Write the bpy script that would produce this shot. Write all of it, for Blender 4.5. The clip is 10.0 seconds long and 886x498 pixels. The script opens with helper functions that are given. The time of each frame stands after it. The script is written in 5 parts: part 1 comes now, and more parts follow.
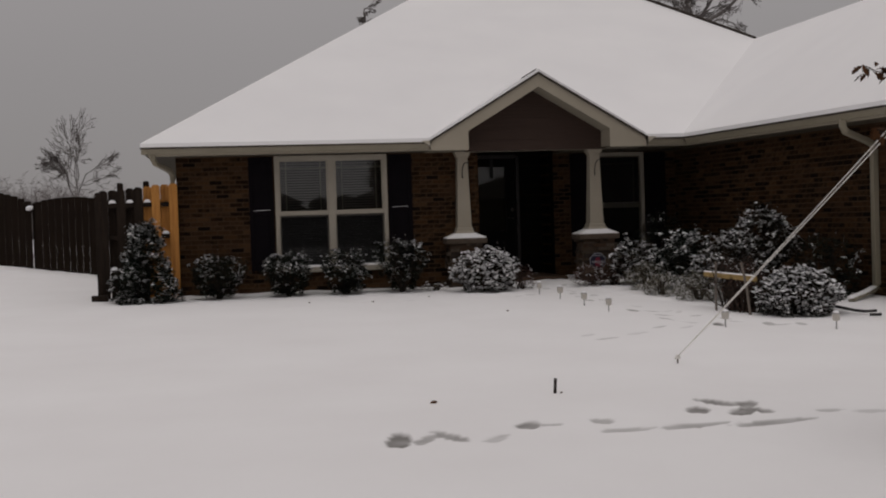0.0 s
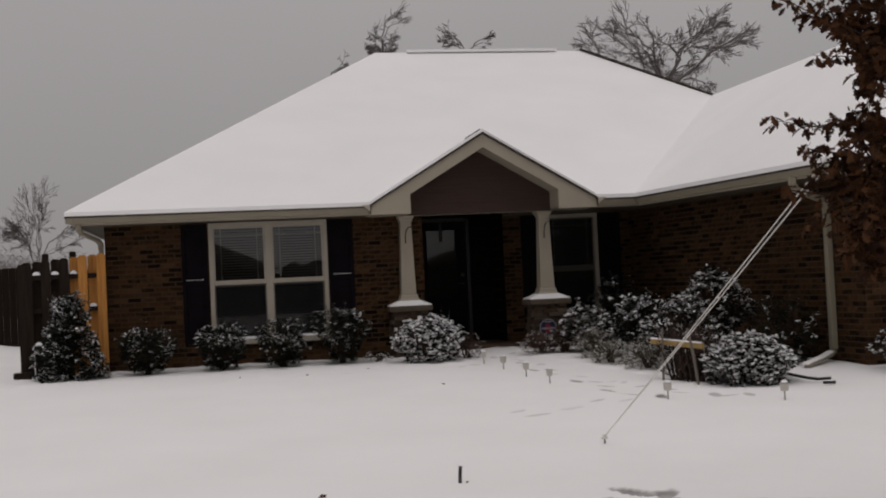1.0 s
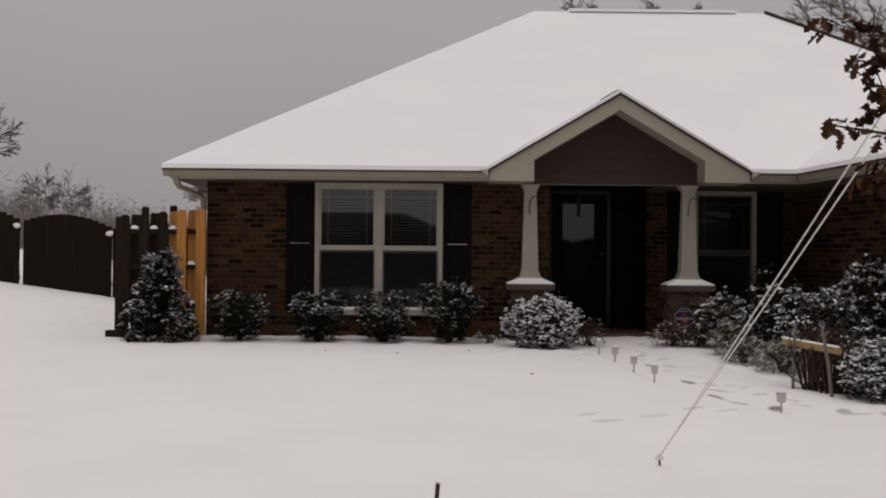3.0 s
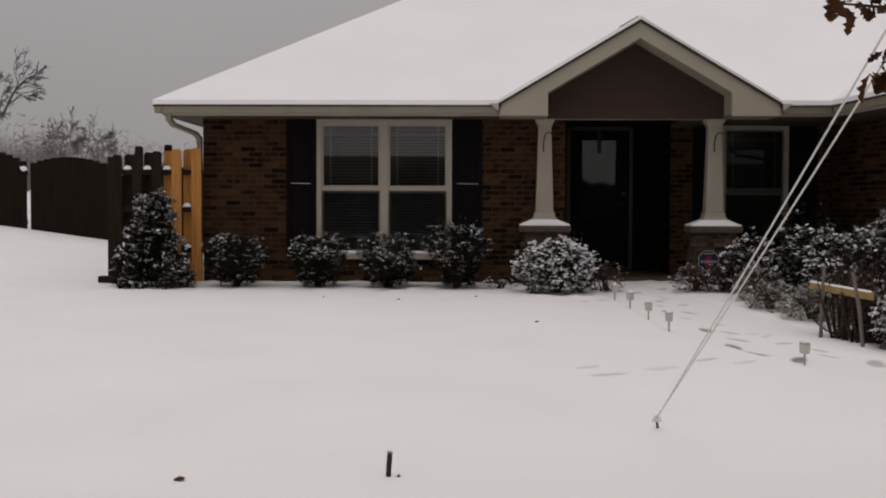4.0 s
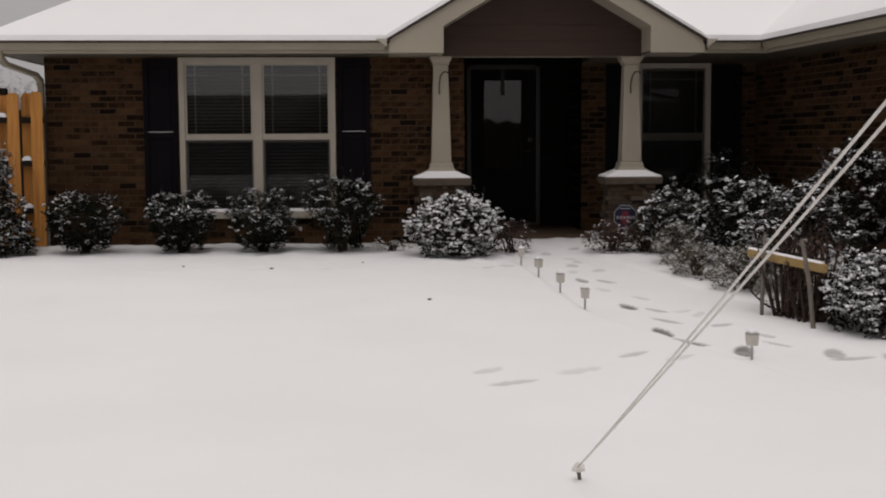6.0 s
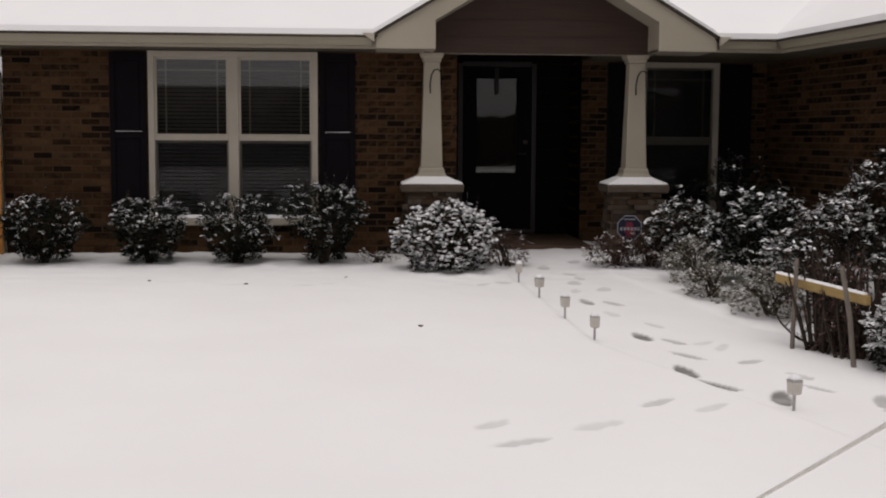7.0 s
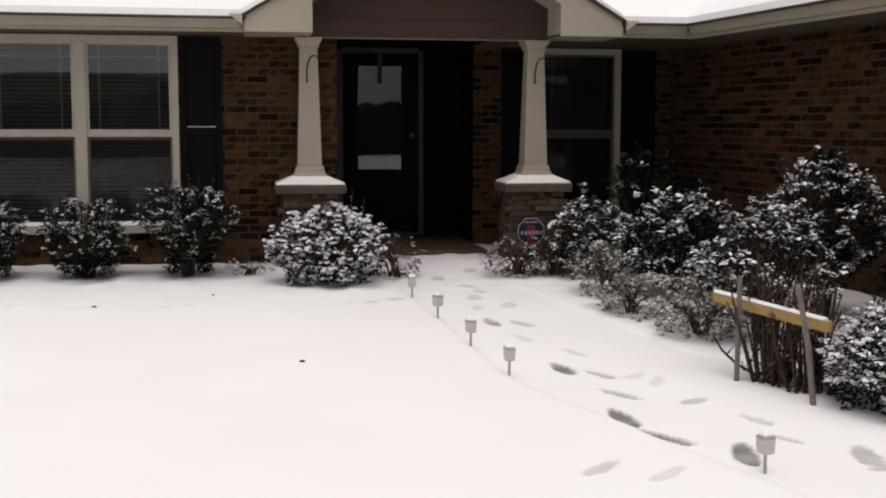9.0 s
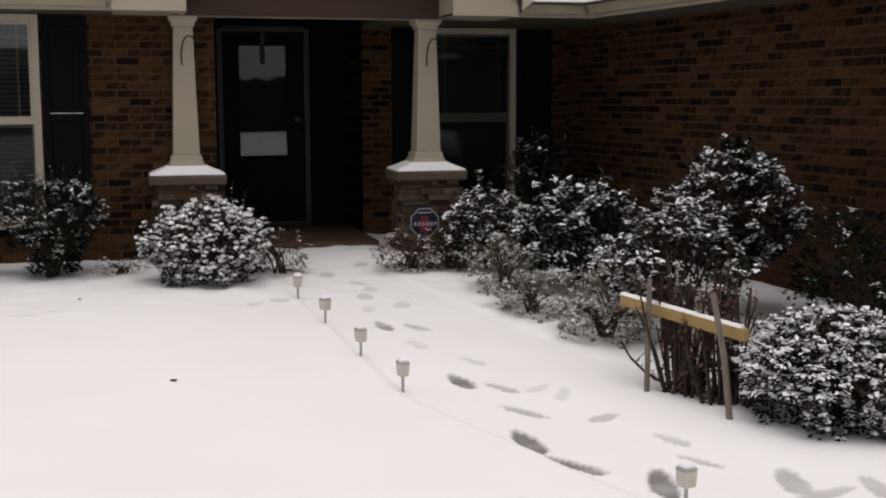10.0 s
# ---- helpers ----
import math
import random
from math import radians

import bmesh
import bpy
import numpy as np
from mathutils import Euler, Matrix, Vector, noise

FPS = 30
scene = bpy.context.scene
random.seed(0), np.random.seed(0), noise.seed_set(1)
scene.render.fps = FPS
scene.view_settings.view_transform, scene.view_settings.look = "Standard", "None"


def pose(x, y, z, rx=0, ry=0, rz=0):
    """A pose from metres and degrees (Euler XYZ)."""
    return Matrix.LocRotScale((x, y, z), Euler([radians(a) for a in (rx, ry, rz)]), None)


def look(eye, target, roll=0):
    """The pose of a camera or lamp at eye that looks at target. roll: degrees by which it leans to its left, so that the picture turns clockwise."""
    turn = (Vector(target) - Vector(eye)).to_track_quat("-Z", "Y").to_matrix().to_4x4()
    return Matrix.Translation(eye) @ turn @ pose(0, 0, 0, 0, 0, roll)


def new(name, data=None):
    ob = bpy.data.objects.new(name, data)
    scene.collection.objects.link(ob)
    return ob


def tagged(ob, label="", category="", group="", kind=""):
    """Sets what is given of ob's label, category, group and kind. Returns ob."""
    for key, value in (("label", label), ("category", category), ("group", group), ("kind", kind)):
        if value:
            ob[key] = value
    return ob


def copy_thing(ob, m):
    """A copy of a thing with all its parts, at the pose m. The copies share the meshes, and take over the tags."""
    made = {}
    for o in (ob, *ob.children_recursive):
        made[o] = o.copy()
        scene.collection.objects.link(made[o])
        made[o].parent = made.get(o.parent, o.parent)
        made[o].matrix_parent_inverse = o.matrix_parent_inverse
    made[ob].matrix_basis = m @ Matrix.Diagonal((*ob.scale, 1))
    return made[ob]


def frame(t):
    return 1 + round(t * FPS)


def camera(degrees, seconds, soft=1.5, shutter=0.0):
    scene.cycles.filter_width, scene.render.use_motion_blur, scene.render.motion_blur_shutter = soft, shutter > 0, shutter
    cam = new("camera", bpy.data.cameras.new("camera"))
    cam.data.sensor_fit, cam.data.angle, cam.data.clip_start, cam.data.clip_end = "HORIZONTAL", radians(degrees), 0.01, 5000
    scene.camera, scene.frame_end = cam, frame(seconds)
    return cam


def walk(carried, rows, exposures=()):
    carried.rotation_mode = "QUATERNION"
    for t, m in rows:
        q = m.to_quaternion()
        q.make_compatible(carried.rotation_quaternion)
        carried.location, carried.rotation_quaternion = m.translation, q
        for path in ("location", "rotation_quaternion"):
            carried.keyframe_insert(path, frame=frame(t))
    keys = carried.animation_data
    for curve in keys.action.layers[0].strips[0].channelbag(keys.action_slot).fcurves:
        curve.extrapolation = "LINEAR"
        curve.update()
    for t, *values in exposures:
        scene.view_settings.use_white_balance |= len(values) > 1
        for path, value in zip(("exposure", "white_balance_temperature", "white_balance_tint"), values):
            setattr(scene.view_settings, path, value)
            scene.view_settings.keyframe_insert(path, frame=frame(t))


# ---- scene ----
cam = camera(40.7, 10.0, soft=2.0)
PATH = [
    (0, (-4.958, -19.506, 1.181), (-4.612, -17.537, 1.129), -1.8),
    (0.5, (-4.525, -19.189, 1.267), (-4.155, -17.224, 1.265), -1.2),
    (1, (-4.157, -18.812, 1.224), (-3.783, -16.848, 1.275), -2.7),
    (1.5, (-3.631, -18.473, 1.242), (-3.296, -16.502, 1.302), -0.7),
    (2, (-3.252, -18.054, 1.194), (-2.907, -16.084, 1.245), -0.8),
    (2.5, (-2.877, -17.689, 1.119), (-2.751, -15.693, 1.147), 0.9),
    (3, (-2.587, -17.137, 1.118), (-2.568, -15.137, 1.142), 0.5),
    (3.2, (-2.487, -16.928, 1.094), (-2.547, -14.93, 1.042), 0.3),
    (4.5, (-2.011, -15.767, 1.067), (-2.025, -13.769, 0.997), 0.1),
    (5, (-1.928, -15.359, 1.162), (-1.852, -13.36, 1.144), 0.1),
    (5.5, (-1.963, -14.864, 1.212), (-1.779, -12.875, 1.111), -0.3),
    (6, (-1.931, -14.287, 1.22), (-1.824, -12.297, 1.047), -0.3),
    (7.5, (-2.014, -12.848, 1.377), (-1.848, -10.863, 1.191), 0.6),
    (8, (-2.09, -12.496, 1.333), (-1.805, -10.524, 1.161), -1.9),
    (8.5, (-2.035, -12.161, 1.423), (-1.734, -10.187, 1.311), -1.3),
    (9, (-1.923, -11.886, 1.417), (-1.579, -9.927, 1.21), 0.1),
    (9.5, (-1.818, -11.556, 1.446), (-1.32, -9.631, 1.227), 0.3),
    (10, (-1.764, -11.258, 1.517), (-1.248, -9.342, 1.267), -0.1),
]
EXPOSURES = [(0, -0.53), (1, -0.38), (2, -0.26), (3, -0.23), (5, -0.24), (6, -0.04), (7.5, 0.12), (8, 0.2), (9, 0.42), (10, 0.3)]
walk(cam, [(t, look(eye, aim, roll)) for t, eye, aim, roll in PATH], EXPOSURES)

# ---------------- sky and sun ----------------
world = bpy.data.worlds.new("overcast_sky")
scene.world = world
world.use_nodes = True
wn, wl = world.node_tree.nodes, world.node_tree.links
wn.clear()
w_out = wn.new("ShaderNodeOutputWorld")
w_bg = wn.new("ShaderNodeBackground")
w_co = wn.new("ShaderNodeTexCoord")
w_sep = wn.new("ShaderNodeSeparateXYZ")
w_ramp = wn.new("ShaderNodeValToRGB")
w_ramp.color_ramp.elements[0].position, w_ramp.color_ramp.elements[0].color = 0.0, (0.375, 0.351, 0.351, 1)
w_ramp.color_ramp.elements[1].position, w_ramp.color_ramp.elements[1].color = 1.0, (1.0, 0.935, 0.925, 1)
w_sky = wn.new("ShaderNodeTexSky")
w_sky.sky_type, w_sky.sun_disc, w_sky.sun_elevation, w_sky.sun_rotation = "NISHITA", False, radians(68), radians(185)
w_noise = wn.new("ShaderNodeTexNoise")
w_noise.inputs["Scale"].default_value, w_noise.inputs["Detail"].default_value = 1.6, 3.0
w_cloud = wn.new("ShaderNodeMapRange")
w_cloud.inputs["From Min"].default_value, w_cloud.inputs["From Max"].default_value = 0.3, 0.7
w_cloud.inputs["To Min"].default_value, w_cloud.inputs["To Max"].default_value = 0.95, 1.05
w_mul = wn.new("ShaderNodeMix")
w_mul.data_type, w_mul.blend_type = "RGBA", "MULTIPLY"
w_mul.inputs["Factor"].default_value = 1.0
w_add = wn.new("ShaderNodeMix")
w_add.data_type, w_add.blend_type = "RGBA", "ADD"
w_add.inputs["Factor"].default_value = 0.004
wl.new(w_co.outputs["Generated"], w_sep.inputs[0])
wl.new(w_sep.outputs["Z"], w_ramp.inputs[0])
wl.new(w_co.outputs["Generated"], w_noise.inputs["Vector"])
wl.new(w_noise.outputs["Fac"], w_cloud.inputs["Value"])
wl.new(w_ramp.outputs[0], w_mul.inputs["A"])
wl.new(w_cloud.outputs[0], w_mul.inputs["B"])
wl.new(w_mul.outputs["Result"], w_add.inputs["A"])
wl.new(w_sky.outputs[0], w_add.inputs["B"])
wl.new(w_add.outputs["Result"], w_bg.inputs["Color"])
w_bg.inputs["Strength"].default_value = 0.85
wl.new(w_bg.outputs[0], w_out.inputs["Surface"])

sun = new("sun", bpy.data.lights.new("sun", "SUN"))
sun.data.energy, sun.data.angle, sun.data.color = 0.6, radians(40), (1.0, 0.97, 0.95)
sun.matrix_world = look((-1, -11, 28), (0, 0, 0))


# ---------------- materials ----------------
def material(name, stops, scale=8.0, rough=0.7, bump=0.2, bump_scale=60.0, metal=0.0, pick="noise", spread=0.25, spec=0.3, stretch=(1, 1, 1)):
    """Colours from a ramp, chosen by noise, by the object or by the loose piece, with grain and relief."""
    m = bpy.data.materials.new(name)
    m.use_nodes = True
    n, l = m.node_tree.nodes, m.node_tree.links
    b = n["Principled BSDF"]
    co = n.new("ShaderNodeTexCoord")
    mp = n.new("ShaderNodeMapping")
    mp.inputs["Scale"].default_value = stretch
    l.new(co.outputs["Object"], mp.inputs["Vector"])
    big = n.new("ShaderNodeTexNoise")
    big.inputs["Scale"].default_value, big.inputs["Detail"].default_value = scale, 6.0
    l.new(mp.outputs[0], big.inputs["Vector"])
    ramp = n.new("ShaderNodeValToRGB")
    e = ramp.color_ramp.elements
    while len(e) < len(stops):
        e.new(0.5)
    for i, c in enumerate(stops):
        e[i].position = 0.25 + 0.5 * i / max(1, len(stops) - 1) if pick == "noise" else i / max(1, len(stops) - 1)
        e[i].color = (*c, 1)
    if pick == "noise":
        l.new(big.outputs["Fac"], ramp.inputs[0])
    else:
        if pick == "object":
            src = n.new("ShaderNodeObjectInfo").outputs["Random"]
        else:
            src = n.new("ShaderNodeNewGeometry").outputs["Random Per Island"]
        mix = n.new("ShaderNodeMath")
        mix.operation = "MULTIPLY_ADD"
        mix.inputs[1].default_value = spread * 2
        sub = n.new("ShaderNodeMath")
        sub.operation = "SUBTRACT"
        sub.inputs[1].default_value = spread
        l.new(big.outputs["Fac"], mix.inputs[0])
        l.new(src, mix.inputs[2])
        l.new(mix.outputs[0], sub.inputs[0])
        l.new(sub.outputs[0], ramp.inputs[0])
    l.new(ramp.outputs[0], b.inputs["Base Color"])
    fine = n.new("ShaderNodeTexNoise")
    fine.inputs["Scale"].default_value, fine.inputs["Detail"].default_value = bump_scale, 5.0
    l.new(mp.outputs[0], fine.inputs["Vector"])
    bp = n.new("ShaderNodeBump")
    bp.inputs["Strength"].default_value, bp.inputs["Distance"].default_value = bump, 0.01
    l.new(fine.outputs["Fac"], bp.inputs["Height"])
    l.new(bp.outputs[0], b.inputs["Normal"])
    rr = n.new("ShaderNodeMapRange")
    rr.inputs["To Min"].default_value, rr.inputs["To Max"].default_value = max(0.02, rough - 0.12), min(1.0, rough + 0.12)
    l.new(fine.outputs["Fac"], rr.inputs["Value"])
    l.new(rr.outputs[0], b.inputs["Roughness"])
    b.inputs["Metallic"].default_value = metal
    b.inputs["Specular IOR Level"].default_value = spec
    return m


BRICKS = [(0.007, 0.005, 0.004), (0.012, 0.007, 0.005), (0.058, 0.030, 0.015), (0.009, 0.006, 0.004), (0.080, 0.044, 0.022), (0.046, 0.023, 0.011), (0.010, 0.006, 0.004), (0.066, 0.034, 0.016), (0.034, 0.018, 0.010), (0.064, 0.036, 0.020), (0.008, 0.005, 0.004)]
M_SNOW = material("snow", [(0.84, 0.83, 0.835), (0.89, 0.88, 0.88)], 0.7, 0.75, 0.12, 30, spec=0.2)
M_CLUMP = material("snow_clump", [(0.82, 0.82, 0.83), (0.88, 0.87, 0.88)], 6, 0.8, 0.3, 80, spec=0.2)
M_BRICK = material("brick", BRICKS, 14, 0.9, 0.5, 90, pick="object", spread=0.12, spec=0.04)
M_BRICKS = material("brick_field", BRICKS, 14, 0.9, 0.5, 90, pick="island", spread=0.12, spec=0.04)
M_MORTAR = material("mortar", [(0.057, 0.035, 0.020), (0.077, 0.049, 0.029)], 5, 0.95, 0.5, 120, spec=0.03)
M_TRIM = material("beige_paint", [(0.31, 0.275, 0.215), (0.35, 0.31, 0.245)], 2.5, 0.55, 0.06, 40)
M_GUTTER = material("beige_metal", [(0.225, 0.20, 0.145), (0.27, 0.24, 0.18)], 3, 0.42, 0.05, 20)
M_VINYL = material("window_vinyl", [(0.36, 0.325, 0.265), (0.41, 0.37, 0.305)], 4, 0.45, 0.04, 40)
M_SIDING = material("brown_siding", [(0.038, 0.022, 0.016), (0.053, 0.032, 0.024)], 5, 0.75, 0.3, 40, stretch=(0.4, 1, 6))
M_SHUTTER = material("shutter_paint", [(0.005, 0.004, 0.0055), (0.008, 0.006, 0.008)], 6, 0.75, 0.1, 60, spec=0.06)
# trim beige taken much darker: shade under the eaves put into the colour
M_SOFFIT = material("shaded_soffit", [(0.075, 0.063, 0.044), (0.10, 0.085, 0.06)], 4, 0.7, 0.1, 40)
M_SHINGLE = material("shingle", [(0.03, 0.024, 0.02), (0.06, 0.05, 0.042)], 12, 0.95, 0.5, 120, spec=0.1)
M_STONE = material("ledge_stone", [(0.030, 0.021, 0.015), (0.078, 0.056, 0.040), (0.056, 0.033, 0.020), (0.10, 0.077, 0.058), (0.028, 0.021, 0.017)], 9, 0.9, 0.6, 50, pick="object", spread=0.15, spec=0.15)
M_CAP = material("cast_stone", [(0.07, 0.052, 0.038), (0.11, 0.084, 0.062)], 8, 0.85, 0.4, 60)
M_SLAB = material("porch_slab", [(0.055, 0.032, 0.020), (0.09, 0.055, 0.034)], 5, 0.8, 0.3, 50)
M_DOOR = material("black_door", [(0.004, 0.0035, 0.0035), (0.006, 0.0055, 0.0055)], 6, 0.6, 0.05, 40, spec=0.06)
# inner walls near black: the gloom of unlit rooms put into their colour
M_UNLIT = material("unlit_room", [(0.02, 0.018, 0.016), (0.03, 0.027, 0.024)], 2, 0.9, 0.05, 20)
# near-black boards: the entry recess's deep shade put into the siding colour
M_SHADESIDING = material("porch_shade_siding", [(0.004, 0.0034, 0.003), (0.007, 0.006, 0.005)], 5, 0.8, 0.2, 60, spec=0.05)
M_BLIND = material("blind_slat", [(0.16, 0.15, 0.135), (0.20, 0.19, 0.17)], 6, 0.6, 0.05, 40)
M_CEDAR = material("orange_cedar", [(0.42, 0.17, 0.035), (0.55, 0.25, 0.06), (0.34, 0.13, 0.03)], 3, 0.75, 0.3, 40, stretch=(6, 6, 0.6))
M_OLDWOOD = material("weathered_wood", [(0.011, 0.008, 0.006), (0.030, 0.020, 0.014)], 3, 0.9, 0.4, 40, stretch=(6, 6, 0.6), spec=0.15)
M_GATE = material("dark_stained_wood", [(0.010, 0.006, 0.004), (0.018, 0.012, 0.008)], 3, 0.9, 0.3, 40, stretch=(6, 6, 0.6), spec=0.12)
M_YELLOW = material("yellow_lumber", [(0.27, 0.18, 0.065), (0.36, 0.25, 0.10)], 4, 0.75, 0.3, 50, stretch=(6, 0.6, 6))
M_STICK = material("grey_stake", [(0.12, 0.10, 0.085), (0.2, 0.17, 0.145)], 8, 0.9, 0.4, 60, stretch=(5, 5, 0.7))
M_BARK = material("bark", [(0.008, 0.006, 0.005), (0.030, 0.023, 0.018), (0.012, 0.009, 0.007), (0.085, 0.070, 0.058)], 16, 0.95, 0.9, 45, stretch=(1, 1, 0.5), spec=0.1)
M_TWIG = material("twig", [(0.022, 0.015, 0.011), (0.048, 0.034, 0.026)], 14, 0.9, 0.4, 60)
M_OAKLEAF = material("dry_oak_leaf", [(0.016, 0.007, 0.004), (0.045, 0.019, 0.008), (0.095, 0.043, 0.018), (0.026, 0.011, 0.005)], 12, 0.75, 0.3, 60, pick="island", spread=0.2, spec=0.1)
M_LEAF = material("evergreen_leaf", [(0.004, 0.006, 0.004), (0.009, 0.012, 0.008), (0.018, 0.021, 0.013)], 12, 0.6, 0.2, 60, pick="island", spread=0.2, spec=0.1)
M_NANDINA = material("wine_leaf", [(0.010, 0.011, 0.008), (0.032, 0.021, 0.016), (0.02, 0.022, 0.014)], 12, 0.7, 0.2, 60, pick="island", spread=0.2, spec=0.1)
M_DRY = material("dry_herb", [(0.13, 0.115, 0.085), (0.22, 0.20, 0.155), (0.09, 0.085, 0.06)], 12, 0.85, 0.2, 60, pick="island", spread=0.2)
M_RUST = material("rusty_herb", [(0.06, 0.03, 0.024), (0.11, 0.06, 0.046), (0.04, 0.026, 0.022)], 12, 0.85, 0.2, 60, pick="island", spread=0.2)
M_ROPE = material("white_rope", [(0.66, 0.64, 0.60), (0.78, 0.76, 0.72)], 40, 0.85, 0.5, 200)
M_LAMP = material("clouded_plastic", [(0.46, 0.43, 0.385), (0.56, 0.53, 0.48)], 10, 0.35, 0.1, 60)
M_STEEL = material("stainless_steel", [(0.32, 0.31, 0.30), (0.42, 0.41, 0.40)], 10, 0.45, 0.1, 60, metal=0.6)
M_IRON = material("black_iron", [(0.012, 0.012, 0.012), (0.022, 0.021, 0.02)], 10, 0.5, 0.2, 60)
M_PIPE = material("rusty_pipe", [(0.016, 0.013, 0.012), (0.035, 0.025, 0.02)], 10, 0.7, 0.4, 60)
M_SIGN = material("navy_sign", [(0.012, 0.012, 0.028), (0.016, 0.016, 0.034)], 5, 0.4, 0.03, 40)
M_SIGNWHITE = material("sign_white", [(0.26, 0.26, 0.28), (0.3, 0.3, 0.32)], 5, 0.4, 0.03, 40)
M_SIGNRED = material("sign_red", [(0.15, 0.018, 0.035), (0.18, 0.024, 0.042)], 5, 0.4, 0.03, 40)
M_FARTREE = material("bare_twigs", [(0.095, 0.085, 0.08), (0.15, 0.136, 0.13)], 3, 0.95, 0.3, 20, spec=0.05)
M_FARSNOW = material("frosted_brush", [(0.14, 0.125, 0.12), (0.24, 0.22, 0.215)], 3, 0.95, 0.3, 20, spec=0.05)
M_NBRICK = material("neighbour_brick", [(0.13, 0.085, 0.06), (0.19, 0.13, 0.095)], 9, 0.9, 0.4, 40)


def glass(name, ior):
    m = bpy.data.materials.new(name)
    m.use_nodes = True
    n, l = m.node_tree.nodes, m.node_tree.links
    n.clear()
    out = n.new("ShaderNodeOutputMaterial")
    mix = n.new("ShaderNodeMixShader")
    clear = n.new("ShaderNodeBsdfTransparent")
    clear.inputs[0].default_value = (0.68, 0.70, 0.69, 1)
    gloss = n.new("ShaderNodeBsdfGlossy")
    gloss.inputs["Roughness"].default_value = 0.02
    gloss.inputs["Color"].default_value = (0.8, 0.8, 0.8, 1)
    fr = n.new("ShaderNodeFresnel")
    fr.inputs["IOR"].default_value = ior
    l.new(fr.outputs[0], mix.inputs[0])
    l.new(clear.outputs[0], mix.inputs[1])
    l.new(gloss.outputs[0], mix.inputs[2])
    l.new(mix.outputs[0], out.inputs["Surface"])
    return m


M_GLASS = glass("window_glass", 2.2)
M_DOORGLASS = glass("door_glass", 1.66)


def insect_screen():
    m = bpy.data.materials.new("insect_screen")
    m.use_nodes = True
    n, l = m.node_tree.nodes, m.node_tree.links
    n.clear()
    out = n.new("ShaderNodeOutputMaterial")
    mix = n.new("ShaderNodeMixShader")
    mix.inputs[0].default_value = 0.6
    d = n.new("ShaderNodeBsdfDiffuse")
    d.inputs[0].default_value = (0.018, 0.018, 0.018, 1)
    l.new(n.new("ShaderNodeBsdfTransparent").outputs[0], mix.inputs[1])
    l.new(d.outputs[0], mix.inputs[2])
    l.new(mix.outputs[0], out.inputs["Surface"])
    return m


M_SCREEN = insect_screen()


